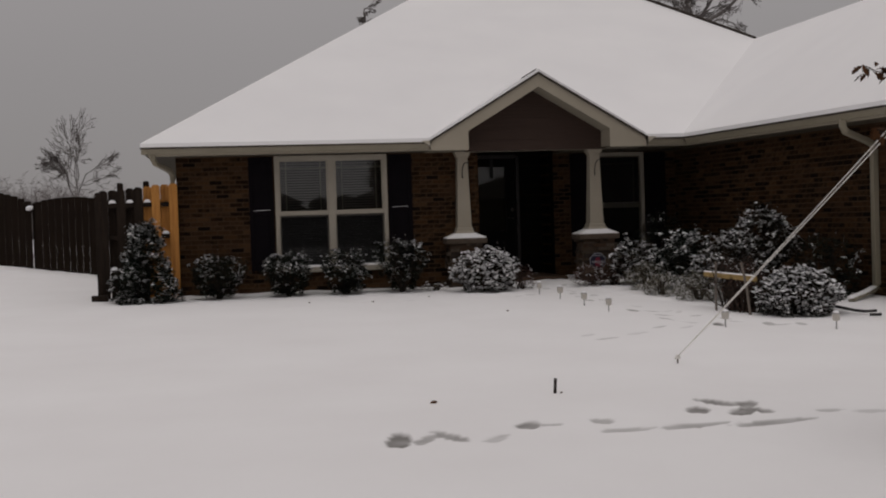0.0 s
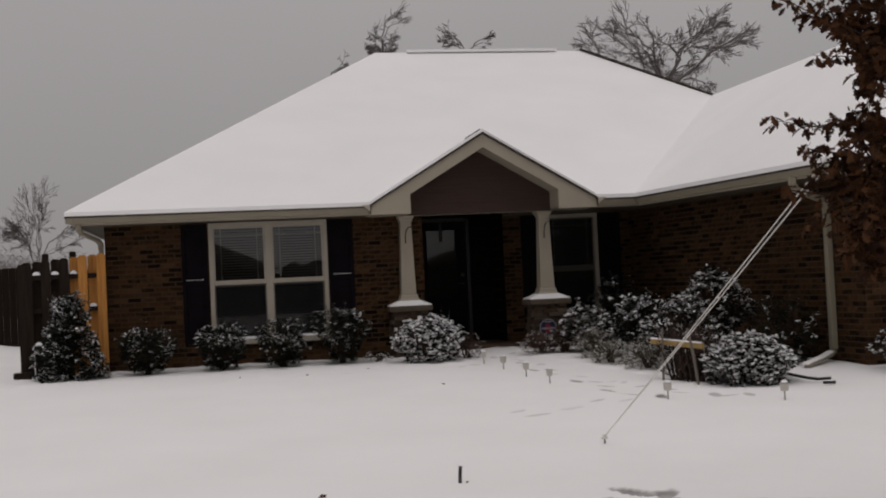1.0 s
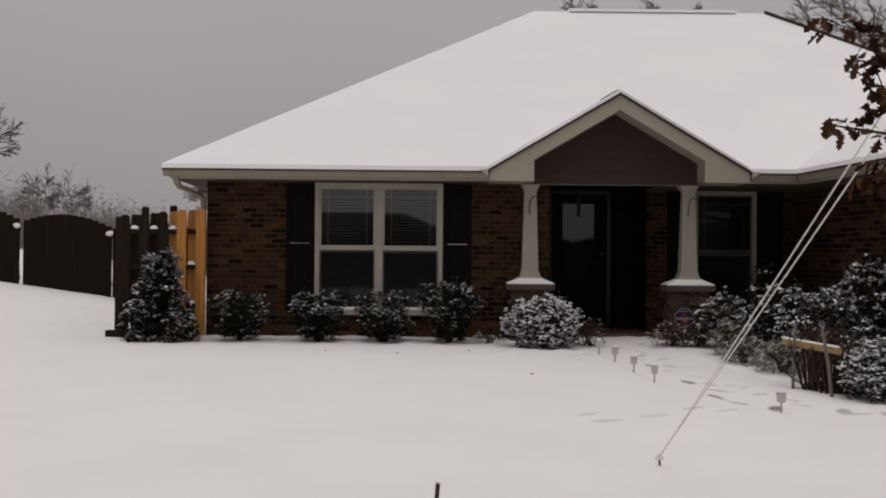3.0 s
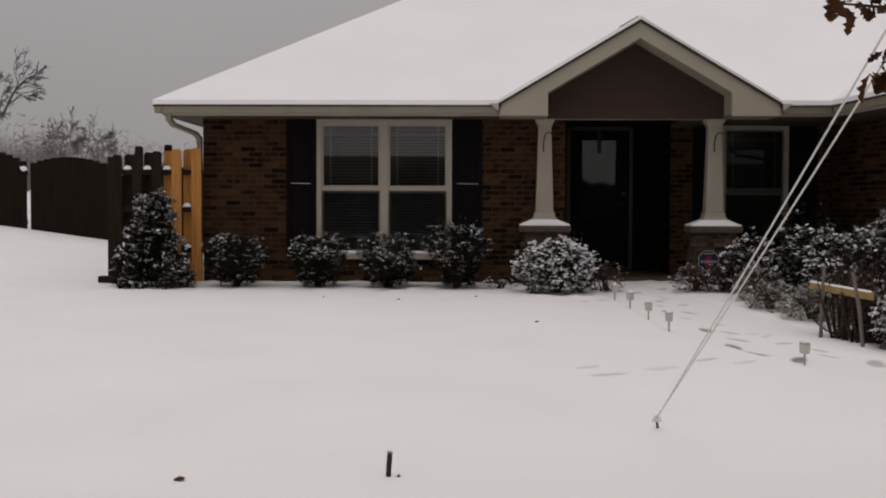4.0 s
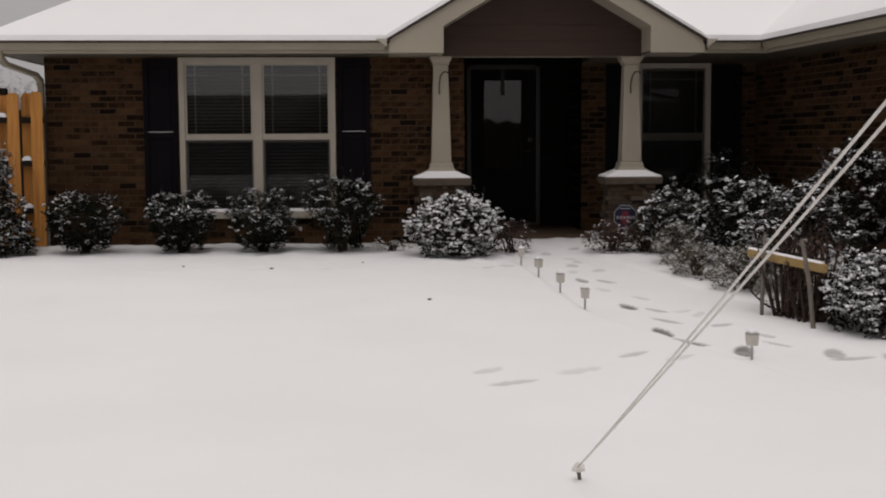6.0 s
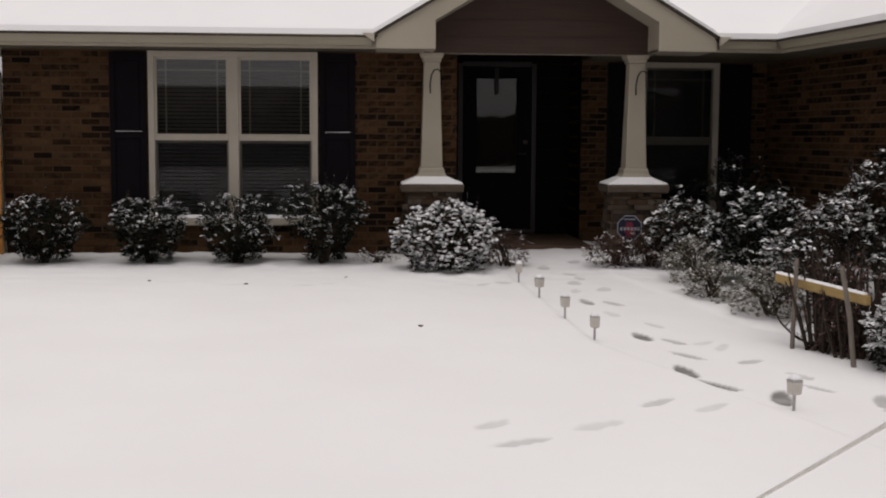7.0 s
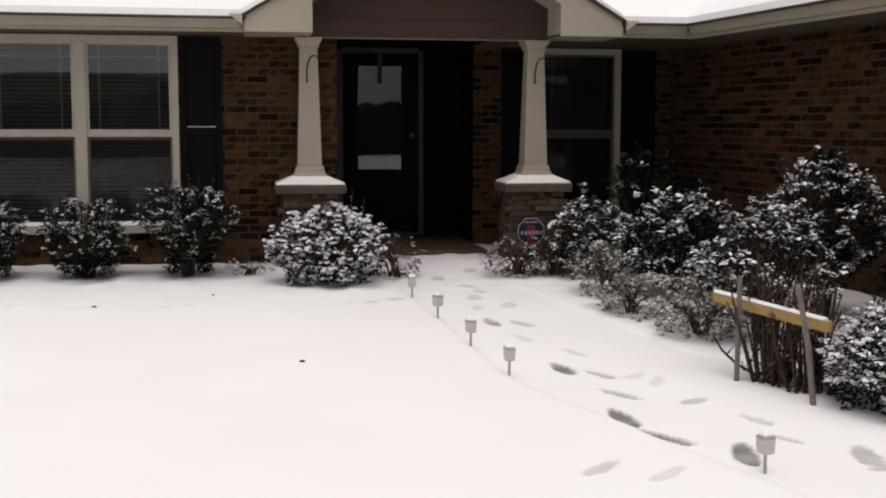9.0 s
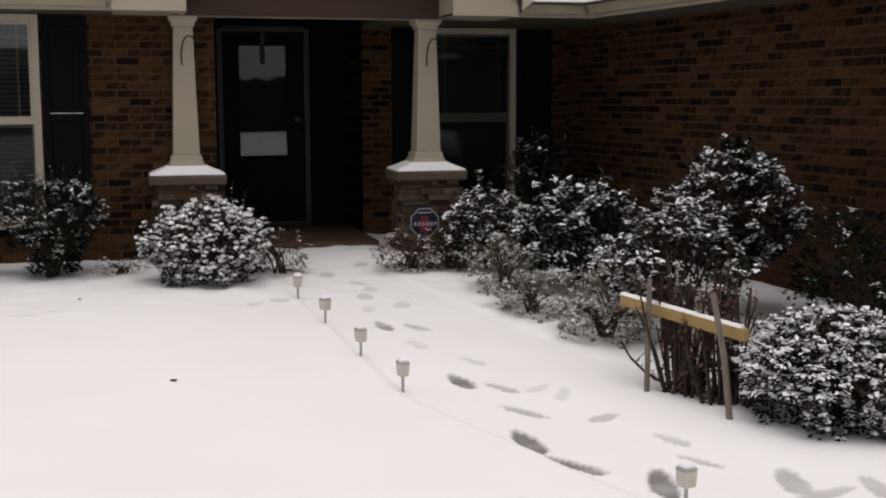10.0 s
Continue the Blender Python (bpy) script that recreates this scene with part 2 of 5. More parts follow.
# ---------------- mesh building ----------------
class Mesh:
    """Collects vertices and faces for one mesh."""

    def __init__(self):
        self.v, self.f = [], []

    def add(self, verts, faces):
        k = len(self.v)
        self.v += [tuple(p) for p in verts]
        self.f += [tuple(i + k for i in f) for f in faces]
        return self

    def box(self, x0, x1, y0, y1, z0, z1):
        return self.add([(x0, y0, z0), (x1, y0, z0), (x1, y1, z0), (x0, y1, z0), (x0, y0, z1), (x1, y0, z1), (x1, y1, z1), (x0, y1, z1)],
                        [(0, 3, 2, 1), (4, 5, 6, 7), (0, 1, 5, 4), (1, 2, 6, 5), (2, 3, 7, 6), (3, 0, 4, 7)])

    def prism(self, ring, way):
        """A flat ring of corners pushed along a vector."""
        n, w = len(ring), Vector(way)
        a = [Vector(p) for p in ring]
        return self.add(a + [p + w for p in a], [tuple(range(n))[::-1], tuple(range(n, 2 * n))] + [(i, (i + 1) % n, n + (i + 1) % n, n + i) for i in range(n)])

    def frusta(self, cx, cy, levels):
        """Stacked squares: (z, half x, half y)."""
        vs, fs = [], []
        for z, hx, hy in levels:
            vs += [(cx - hx, cy - hy, z), (cx + hx, cy - hy, z), (cx + hx, cy + hy, z), (cx - hx, cy + hy, z)]
        for k in range(len(levels) - 1):
            for i in range(4):
                j = (i + 1) % 4
                fs.append((4 * k + i, 4 * k + j, 4 * k + 4 + j, 4 * k + 4 + i))
        t = 4 * (len(levels) - 1)
        fs += [(3, 2, 1, 0), (t, t + 1, t + 2, t + 3)]
        return self.add(vs, fs)

    def tube(self, path, radii, n=8):
        pts = [Vector(p) for p in path]
        if not isinstance(radii, (list, tuple)):
            radii = [radii] * len(pts)
        vs, fs, side = [], [], None
        for i, p in enumerate(pts):
            d = (pts[min(i + 1, len(pts) - 1)] - pts[max(i - 1, 0)]).normalized()
            if side is None:
                side = d.orthogonal().normalized()
            side = (side - d * side.dot(d)).normalized()
            up = d.cross(side)
            for k in range(n):
                a = 2 * math.pi * k / n
                vs.append(p + (side * math.cos(a) + up * math.sin(a)) * radii[i])
        for i in range(len(pts) - 1):
            for k in range(n):
                j = (k + 1) % n
                fs.append((i * n + k, i * n + j, i * n + n + j, i * n + n + k))
        fs += [tuple(range(n))[::-1], tuple(range(len(pts) * n - n, len(pts) * n))]
        return self.add(vs, fs)

    def rect_tube(self, path, hx, hy):
        """A square pipe with its wide side across x and y."""
        pts = [Vector(p) for p in path]
        vs, fs = [], []
        for i, p in enumerate(pts):
            d = (pts[min(i + 1, len(pts) - 1)] - pts[max(i - 1, 0)]).normalized()
            side = d.cross(Vector((0.3, 1, 0.0))).normalized() if abs(d.z) > 0.9 else d.cross(Vector((0, 0, 1))).normalized()
            up = side.cross(d)
            vs += [p + side * hx + up * hy, p - side * hx + up * hy, p - side * hx - up * hy, p + side * hx - up * hy]
        for i in range(len(pts) - 1):
            for k in range(4):
                j = (k + 1) % 4
                fs.append((4 * i + k, 4 * i + j, 4 * i + 4 + j, 4 * i + 4 + k))
        fs += [(3, 2, 1, 0), tuple(range(len(vs) - 4, len(vs)))]
        return self.add(vs, fs)

    def blob(self, c, rx, ry, rz, rnd, rough=0.25):
        """A small uneven lump."""
        vs = []
        t = (1 + 5 ** 0.5) / 2
        for p in ((-1, t, 0), (1, t, 0), (-1, -t, 0), (1, -t, 0), (0, -1, t), (0, 1, t), (0, -1, -t), (0, 1, -t), (t, 0, -1), (t, 0, 1), (-t, 0, -1), (-t, 0, 1)):
            s = (1 + rnd.uniform(-rough, rough)) / 1.9
            vs.append((c[0] + p[0] * rx * s, c[1] + p[1] * ry * s, c[2] + p[2] * rz * s))
        return self.add(vs, [(0, 11, 5), (0, 5, 1), (0, 1, 7), (0, 7, 10), (0, 10, 11), (1, 5, 9), (5, 11, 4), (11, 10, 2), (10, 7, 6), (7, 1, 8), (3, 9, 4), (3, 4, 2), (3, 2, 6), (3, 6, 8), (3, 8, 9), (4, 9, 5), (2, 4, 11), (6, 2, 10), (8, 6, 7), (9, 8, 1)])

    def data(self, name):
        me = bpy.data.meshes.new(name)
        me.from_pydata(self.v, [], self.f)
        me.update()
        return me


def obj(name, mesh, mat, parent=None, label="", smooth=False, bevel=0.0, fix=True):
    me = mesh.data(name) if isinstance(mesh, Mesh) else mesh
    if isinstance(mesh, Mesh):
        me.materials.append(mat)
        if fix and len(me.polygons) < 4000:
            bm = bmesh.new()
            bm.from_mesh(me)
            bmesh.ops.recalc_face_normals(bm, faces=bm.faces)
            bm.to_mesh(me)
            bm.free()
        if smooth:
            me.polygons.foreach_set("use_smooth", [True] * len(me.polygons))
    ob = new(name, me)
    if parent is not None:
        ob.parent = parent
    if label:
        tagged(ob, label)
    if bevel:
        md = ob.modifiers.new("edge", "BEVEL")
        md.width, md.segments, md.limit_method = bevel, 2, "ANGLE"
    return ob


def part(name, mesh, mat, parent, label="", **kw):
    return obj(name, mesh, mat, parent, label, **kw)


def thing(name, at, label, category, group="", turn=0.0):
    e = new(name)
    e.empty_display_size = 0.1
    e.matrix_world = pose(*at, 0, 0, turn)
    return tagged(e, label, category, group)


def smoothstep(a, b, v):
    v = min(1.0, max(0.0, (v - a) / (b - a)))
    return v * v * (3 - 2 * v)


def ground_z(x, y):
    if y > 3:
        z = 0.132
    elif y > -11:
        z = 0.06 + 0.024 * y
    else:
        z = -0.204 + 0.037 * (max(y, -20) + 11)
    z += min(1.6, max(0.0, -x - 7.8) * 0.137) * smoothstep(-3, 8, y)
    z += 0.02 * smoothstep(-4, -1, y) * noise.noise(Vector((x * 5, y * 5, 7)))
    if -9 < y < 0 and -2 < x < 3:
        # the buried walkway lies a little lower than the lawn
        left = -0.52 - 0.055 * (y + 2.2) if y > -5.2 else -0.35 - 0.33 * (y + 5.2)
        right = 0.55 - 0.17 * (y + 1.6) if y > -4.5 else 1.04 - 0.8 * (y + 4.5)
        z -= 0.02 * smoothstep(0, 0.07, x - left) * smoothstep(0, 0.09, right - x) * smoothstep(-9, -7.5, y)
    z += 0.02 * noise.noise(Vector((x * 0.35, y * 0.35, 0))) + 0.008 * noise.noise(Vector((x * 1.4, y * 1.4, 3))) + 0.0035 * noise.noise(Vector((x * 5.5, y * 3.5, 11)))
    return z


# ---------------- ground ----------------
# footprints: x, y, length, width, heading, depth
STEPS = [(-0.045, -3.3, 0.36, 0.095, 95, 0.7), (0.165, -3.4, 0.3, 0.1, 115, 0.43), (0.065, -4.86, 0.38, 0.105, 95, 0.9), (0.25, -5.06, 0.28, 0.08, 115, 0.48), (0.21, -5.52, 0.34, 0.08, 122, 0.52), (0.06, -6.03, 0.42, 0.11, 92, 1),
         (0.155, -6.41, 0.38, 0.085, 122, 0.9), (0.435, -6.71, 0.42, 0.12, 75, 0.9), (0.75, -6.14, 0.26, 0.08, 110, 0.35), (0.59, -5.71, 0.24, 0.09, 30, 0.43), (1, -6.81, 0.4, 0.12, 75, 0.52), (1.06, -6.99, 0.36, 0.09, 15, 0.43),
         (1.31, -6.98, 0.36, 0.11, 80, 0.43), (0.45, -5.1, 0.24, 0.08, 40, 0.21), (0.26, -4.43, 0.28, 0.07, 110, 0.27), (-0.07, -1.09, 0.3, 0.12, 85, 0.35), (0.73, -6.47, 0.28, 0.06, 120, 0.43), (-0.32, -6.89, 0.3, 0.08, 40, 0.36),
         (-0.05, -7.01, 0.3, 0.08, 40, 0.24), (-1.29, -7.34, 0.26, 0.09, 40, 0.27), (-1.18, -7.66, 0.36, 0.08, 25, 0.35), (-0.75, -7.37, 0.32, 0.1, 30, 0.2), (-3.95, -11.91, 0.48, 0.15, 82, 0.9), (-3.78, -11.96, 0.34, 0.1, 60, 0.6),
         (-3.62, -11.91, 0.44, 0.11, 115, 0.7), (-3.04, -11.72, 0.28, 0.16, 70, 0.8), (-2.88, -11.76, 0.16, 0.08, 0, 0.5), (-3.33, -12.06, 0.28, 0.1, 50, 0.4), (-2.54, -11.75, 0.2, 0.15, 120, 0.55), (-1.78, -11.57, 0.28, 0.15, 80, 0.85),
         (-1.54, -11.35, 0.42, 0.14, 120, 0.85), (-1.51, -11.71, 0.32, 0.15, 60, 0.9), (-1.39, -11.7, 0.3, 0.12, 110, 0.8), (-1.37, -11.46, 0.28, 0.15, 50, 0.8), (-2.46, -12.06, 0.44, 0.1, 0, 0.5), (-1.99, -12.06, 0.55, 0.12, 8, 0.6),
         (-1.45, -12.11, 0.65, 0.13, 4, 0.65), (-0.94, -11.87, 0.24, 0.1, 0, 0.45), (-0.66, -11.96, 0.3, 0.12, 0, 0.3), (0.05, -2.2, 0.28, 0.12, 80, 0.31), (0.25, -2.6, 0.28, 0.12, 75, 0.27), (-0.3, -0.8, 0.26, 0.12, 70, 0.35),
         (0.3, -0.7, 0.26, 0.12, 85, 0.35), (0.1, -1.6, 0.3, 0.12, 95, 0.27), (-3.09, -2.36, 0.3, 0.07, 5, 0.1), (-2.48, -2.5, 0.22, 0.06, 170, 0.13), (-2.25, -2.36, 0.16, 0.06, 20, 0.15), (-0.83, -2.38, 0.16, 0.1, 40, 0.27),
         (-0.64, -2.29, 0.18, 0.12, 10, 0.31), (-1.02, -2.41, 0.22, 0.06, 0, 0.13), (0.54, -5.24, 0.3, 0.07, 60, 0.21), (0.15, -1.9, 0.26, 0.1, 90, 0.27), (-0.03, -2.7, 0.26, 0.1, 80, 0.21), (0.04, -3.92, 0.3, 0.09, 100, 0.2)]
xs = np.concatenate([np.array([-900, -500, -250, -120, -60, -40]), np.arange(-30, -10, 1.0), np.arange(-10, -4.2, 0.15), np.arange(-4.2, -0.6, 0.035), np.arange(-0.6, 1.6, 0.022), np.arange(1.6, 6, 0.15), np.arange(6, 30, 1.5), np.array([40, 60, 120, 250, 500, 900])])
ys = np.concatenate([np.array([-900, -500, -250, -120, -60, -40, -30, -25]), np.arange(-22, -13, 0.3), np.arange(-13, -7.2, 0.035), np.arange(-7.2, -2.8, 0.022), np.arange(-2.8, -0.4, 0.035), np.arange(-0.4, 3, 0.15), np.arange(3, 30, 1.5), np.array([40, 60, 120, 250, 500, 900])])
gz = np.array([[ground_z(float(x), float(y)) for x in xs] for y in ys])
slush = np.zeros_like(gz)
GX, GY = np.meshgrid(xs, ys)
for sx, sy, ln, wd, hd, dp in STEPS:
    c, s = math.cos(radians(hd)), math.sin(radians(hd))
    near = (np.abs(GX - sx) < 0.5) & (np.abs(GY - sy) < 0.5)
    ln, wd = ln * 0.88, wd * 0.98
    u = ((GX - sx) * c + (GY - sy) * s) / (ln / 2)
    v = (-(GX - sx) * s + (GY - sy) * c) / (wd / 2) * (1 + 0.25 * u)
    r = np.sqrt(u * u + v * v) + 0.12 * np.sin(GX * 61 + GY * 37) * np.sin(GY * 53)
    dent = np.clip((1.15 - r) / 0.22, 0, 1) * near
    dent = dent * dent * (3 - 2 * dent)
    rim = np.exp(-((r - 1.35) / 0.22) ** 2) * near
    gz += -0.014 * dp * dent + 0.004 * dp * rim
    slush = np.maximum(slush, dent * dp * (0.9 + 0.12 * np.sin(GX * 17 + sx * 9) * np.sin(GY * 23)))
ny, nx = gz.shape
me = bpy.data.meshes.new("ground")
verts = np.stack([GX, GY, gz], -1).reshape(-1, 3)
idx = np.arange(nx * ny).reshape(ny, nx)
quads = np.stack([idx[:-1, :-1], idx[:-1, 1:], idx[1:, 1:], idx[1:, :-1]], -1).reshape(-1, 4)
me.from_pydata(verts.tolist(), [], quads.tolist())
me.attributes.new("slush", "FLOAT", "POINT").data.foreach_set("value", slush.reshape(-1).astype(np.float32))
me.polygons.foreach_set("use_smooth", [True] * len(me.polygons))
M_LAWN = material("lawn_snow", [(0.84, 0.825, 0.825), (0.89, 0.88, 0.88)], 0.7, 0.75, 0.15, 25, spec=0.2)
ln_, ll_ = M_LAWN.node_tree.nodes, M_LAWN.node_tree.links
b_ = ln_["Principled BSDF"]
src_ = b_.inputs["Base Color"].links[0].from_socket
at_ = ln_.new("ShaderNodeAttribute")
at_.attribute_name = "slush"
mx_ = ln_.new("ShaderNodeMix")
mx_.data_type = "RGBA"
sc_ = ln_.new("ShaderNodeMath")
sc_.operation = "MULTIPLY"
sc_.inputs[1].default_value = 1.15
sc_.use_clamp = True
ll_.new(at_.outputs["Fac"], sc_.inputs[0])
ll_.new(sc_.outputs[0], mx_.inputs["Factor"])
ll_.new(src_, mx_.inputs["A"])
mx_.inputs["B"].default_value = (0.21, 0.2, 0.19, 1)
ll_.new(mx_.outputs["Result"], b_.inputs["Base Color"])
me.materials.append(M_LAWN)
ground = tagged(new("ground", me), "lawn under a thin sheet of fresh snow with slushy footprints", "ground", kind="structure")

# ---------------- house: numbers ----------------
WX0, WX1 = -5.81, -0.9        # front wall of the bedroom, along y = 0
DOOR_Y, ROOM_Y = 1.95, 1.15   # walls behind the porch
PORCH_X1 = 0.7                # where the porch recess ends
WING_Y = -5.4                 # front wall of the wing
WALL_IN, WALL_OUT = Vector((2.985, 1.15)), Vector((3.63, -5.4))   # wing's side wall, a little askew
EAVE_Y = -0.72                # outer lines of the gutters
EV_IN, EV_OUT = Vector((2.45, -0.72)), Vector((2.97, -6.0))
WING_X = 3.63
SKEW = (EV_OUT - EV_IN).normalized()
EAVE_X, WING_EY = 2.45, -6.0
SIDE = Vector((SKEW.y, -SKEW.x))   # outward from the wing
ZE0, ZE = 2.26, 2.41          # under and upper edge of the eaves
T = 0.24
SOFFIT = ZE0 + 0.02


def wall(name, mesh, label):
    return tagged(obj(name, mesh, M_MORTAR), label, "wall", kind="structure")


WIN = (-4.26, -2.43, 0.42, 2.26)       # bedroom window opening
BWIN = (1.42, 2.39, 0.42, 2.26)        # window beside the porch
GWIN = (4.35, 5.4, 0.5, 2.2)           # window in the wing's front
DR = (-0.70, 0.24, 0.14, 2.27)         # entrance


def pierced(x0, x1, y0, y1, z0, z1, hole):
    a, b, c, d = hole
    m = Mesh().box(x0, a, y0, y1, z0, z1).box(b, x1, y0, y1, z0, z1)
    if c > z0:
        m.box(a, b, y0, y1, z0, c)
    if d < z1:
        m.box(a, b, y0, y1, d, z1)
    return m


wall_front = wall("wall_front", pierced(WX0, WX1, 0.006, T, -0.2, 2.5, WIN), "brown brick front wall of the house")
wall_porch_side = wall("wall_porch_side", Mesh().box(WX1 - T, WX1 - 0.003, T, DOOR_Y + T, -0.2, 2.5), "brick side wall of the entry recess")
wall_door = wall("wall_door", pierced(WX1, PORCH_X1 + T, DOOR_Y + 0.015, DOOR_Y + T, -0.2, 2.6, DR), "siding wall round the entrance door, near black for deep shade")
wall_porch_end = wall("wall_porch_end", Mesh().box(PORCH_X1, PORCH_X1 + T, ROOM_Y + T, DOOR_Y + 0.01, -0.2, 2.6), "siding end wall of the entry recess, near black for shade")
wall_room = wall("wall_room", pierced(PORCH_X1 + 0.01, 3.08, ROOM_Y + 0.006, ROOM_Y + T, -0.2, 2.6, BWIN), "brown brick wall with a shuttered window by the porch")
wall_wing = wall("wall_wing", Mesh().prism([(*(WALL_IN - SIDE * 0.006 - SKEW * 0.1), -0.3), (*(WALL_OUT - SIDE * 0.006), -0.3), (*(WALL_OUT - SIDE * T), -0.3), (*(WALL_IN - SIDE * T - SKEW * 0.1), -0.3)], (0, 0, 2.9)), "brown brick side wall of the projecting wing")
wall_wing_front = wall("wall_wing_front", pierced(WING_X + 0.02, 8.4, WING_Y + 0.006, WING_Y + T, -0.3, 2.6, GWIN), "brown brick front wall of the projecting wing")
wall_left = wall("wall_left", Mesh().box(WX0, WX0 + T, T, 15.2, -0.2, 2.5), "brick side wall of the house")
wall_back = wall("wall_back", Mesh().box(WX0 + T, 8.4, 15.0, 15.2, -0.2, 2.5), "brick rear wall of the house")
wall_right = wall("wall_right", Mesh().box(8.4, 8.4 + T, WING_Y, 15.2, -0.3, 2.6), "brick outer wall of the wing")

ceiling = tagged(obj("ceiling", Mesh().box(WX0 + T, 8.4, 2.25, 15.0, 2.62, 2.7).box(WING_X + T, 8.4, WING_Y + T, 2.25, 2.62, 2.7).box(PORCH_X1, WING_X + T, 1.2, 2.25, 2.62, 2.7), M_TRIM), "plain ceiling over the rooms", "ceiling", kind="structure")
# ceiling in the dark shingle colour, which stands for the recess's shade
ceiling_porch = tagged(obj("ceiling_porch", Mesh().box(WX1, PORCH_X1, 0.05, DOOR_Y, 2.42, 2.47), M_SHINGLE), "porch ceiling boards, dark colour standing for shade", "ceiling", kind="structure")
floor_porch = tagged(obj("floor_porch", Mesh().box(WX1, PORCH_X1, 0.32, DOOR_Y, -0.2, 0.115), M_SLAB, bevel=0.01), "reddish brown porch slab swept of snow", "floor", kind="structure")
room_dark = tagged(obj("wall_bedroom", Mesh().box(WX0 + T, WX1 - T, 2.4, 2.5, 0, 2.6), M_UNLIT), "rear wall of the front bedroom, coloured dark as unlit", "wall", kind="structure")

# the far side of the street, behind the walk: dark hedges and two low houses
M_FARSIDE = material("dull_far_side", [(0.022, 0.018, 0.015), (0.05, 0.042, 0.036)], 0.6, 0.9, 0.3, 6, spec=0.05)
rnd = random.Random(8)
far = Mesh()
x = -90.0
while x < 90:
    w = rnd.uniform(0.8, 2.2)
    h = 2.5 + 0.9 * noise.noise(Vector((x * 0.12, 0, 0))) + rnd.uniform(-0.25, 0.3)
    far.prism([(x, -63, -0.9), (x + w, -63, -0.9), (x + w, -63, h - 0.2), (x + w * 0.5, -63, h + 0.2), (x, -63, h - 0.15)], (0, 3, 0))
    x += w
tagged(obj("backdrop", far, M_FARSIDE, fix=False), "dull dark hedge along the far side of the street", "backdrop", kind="structure")
for hx, w, eave, ridge, seed in ((-10.0, 9.5, 2.5, 4.6, 1), (19.0, 7.5, 2.4, 4.2, 2), (-42.0, 9.0, 2.6, 4.6, 3)):
    h = thing("street_house", (hx, -66.0, -0.9), "low dark house with a hipped roof across the street", "house", "houses across the street")
    part("wall", Mesh().box(-w, w, -4.0, 4.0, 0, eave + 0.9), M_FARSIDE, h)
    part("roof", Mesh().add([(-w - 0.5, -4.5, eave + 0.9), (w + 0.5, -4.5, eave + 0.9), (w + 0.5, 4.5, eave + 0.9), (-w - 0.5, 4.5, eave + 0.9), (-w + 4.0, 0, ridge + 0.9), (w - 4.0, 0, ridge + 0.9)],
                            [(0, 1, 5, 4), (1, 2, 5), (2, 3, 4, 5), (3, 0, 4), (3, 2, 1, 0)]), M_SHINGLE, h)
    part("front_gable", Mesh().prism([(w * 0.2, 4.0, eave + 0.9), (w * 0.8, 4.0, eave + 0.9), (w * 0.5, 4.0, ridge + 0.6)], (0, 1.2, 0)), M_FARSIDE, h)

# ---------------- roof ----------------
RIDGE_Y, RIDGE_Z, RL, RR = 7.05, 6.21, -0.55, 4.15
VAL = (5.8, 3.73, 4.63)
roof = tagged(new("roof"), "hipped shingle roof deep in fresh snow", "roof", kind="structure")
eL, eC = (-6.30, EAVE_Y - 0.01, ZE), (EV_IN.x - 0.01, EAVE_Y - 0.01, ZE)
rL, rR = (RL, RIDGE_Y, RIDGE_Z), (RR, RIDGE_Y, RIDGE_Z)
wC, wR = (EV_OUT.x - 0.01, WING_EY - 0.01, ZE), (8.72, WING_EY, ZE)
pk = (5.8, -3.0, VAL[2])
bL, bR = (-6.29, 15.7, ZE), (8.72, 15.7, ZE)
faces = {"front": [eL, (-1.8, EAVE_Y, ZE), (0, EAVE_Y + 1.06 / 0.4888, ZE + 1.06), (1.8, EAVE_Y, ZE), eC, VAL, rR, rL], "left": [bL, eL, rL], "valley": [eC, wC, pk, VAL], "wing_end": [wC, wR, pk], "right": [wR, bR, rR, VAL, pk], "back": [bR, bL, rL, rR]}
for nm, ring in faces.items():
    part("shingle_deck", Mesh().prism([Vector(p) + Vector((0, 0, -0.02)) for p in ring], (0, 0, -0.02)), M_SHINGLE, roof)
    part("snow_sheet", Mesh().prism([Vector(p) + Vector((0, 0, -0.012)) for p in ring], (0, 0, 0.06)), M_SNOW, roof, "smooth fresh snow")
part("ridge_vent", Mesh().box(RL + 0.7, RR - 0.6, RIDGE_Y - 0.14, RIDGE_Y + 0.14, RIDGE_Z + 0.03, RIDGE_Z + 0.085), M_SNOW, roof, "snow-topped ridge vent")
part("hip_cap", Mesh().tube([Vector(rR) + Vector((0, -0.03, 0.07)), Vector(VAL) + Vector((0, 0, 0.06))], 0.035, 6), M_SHINGLE, roof, "dark bare hip shingles")
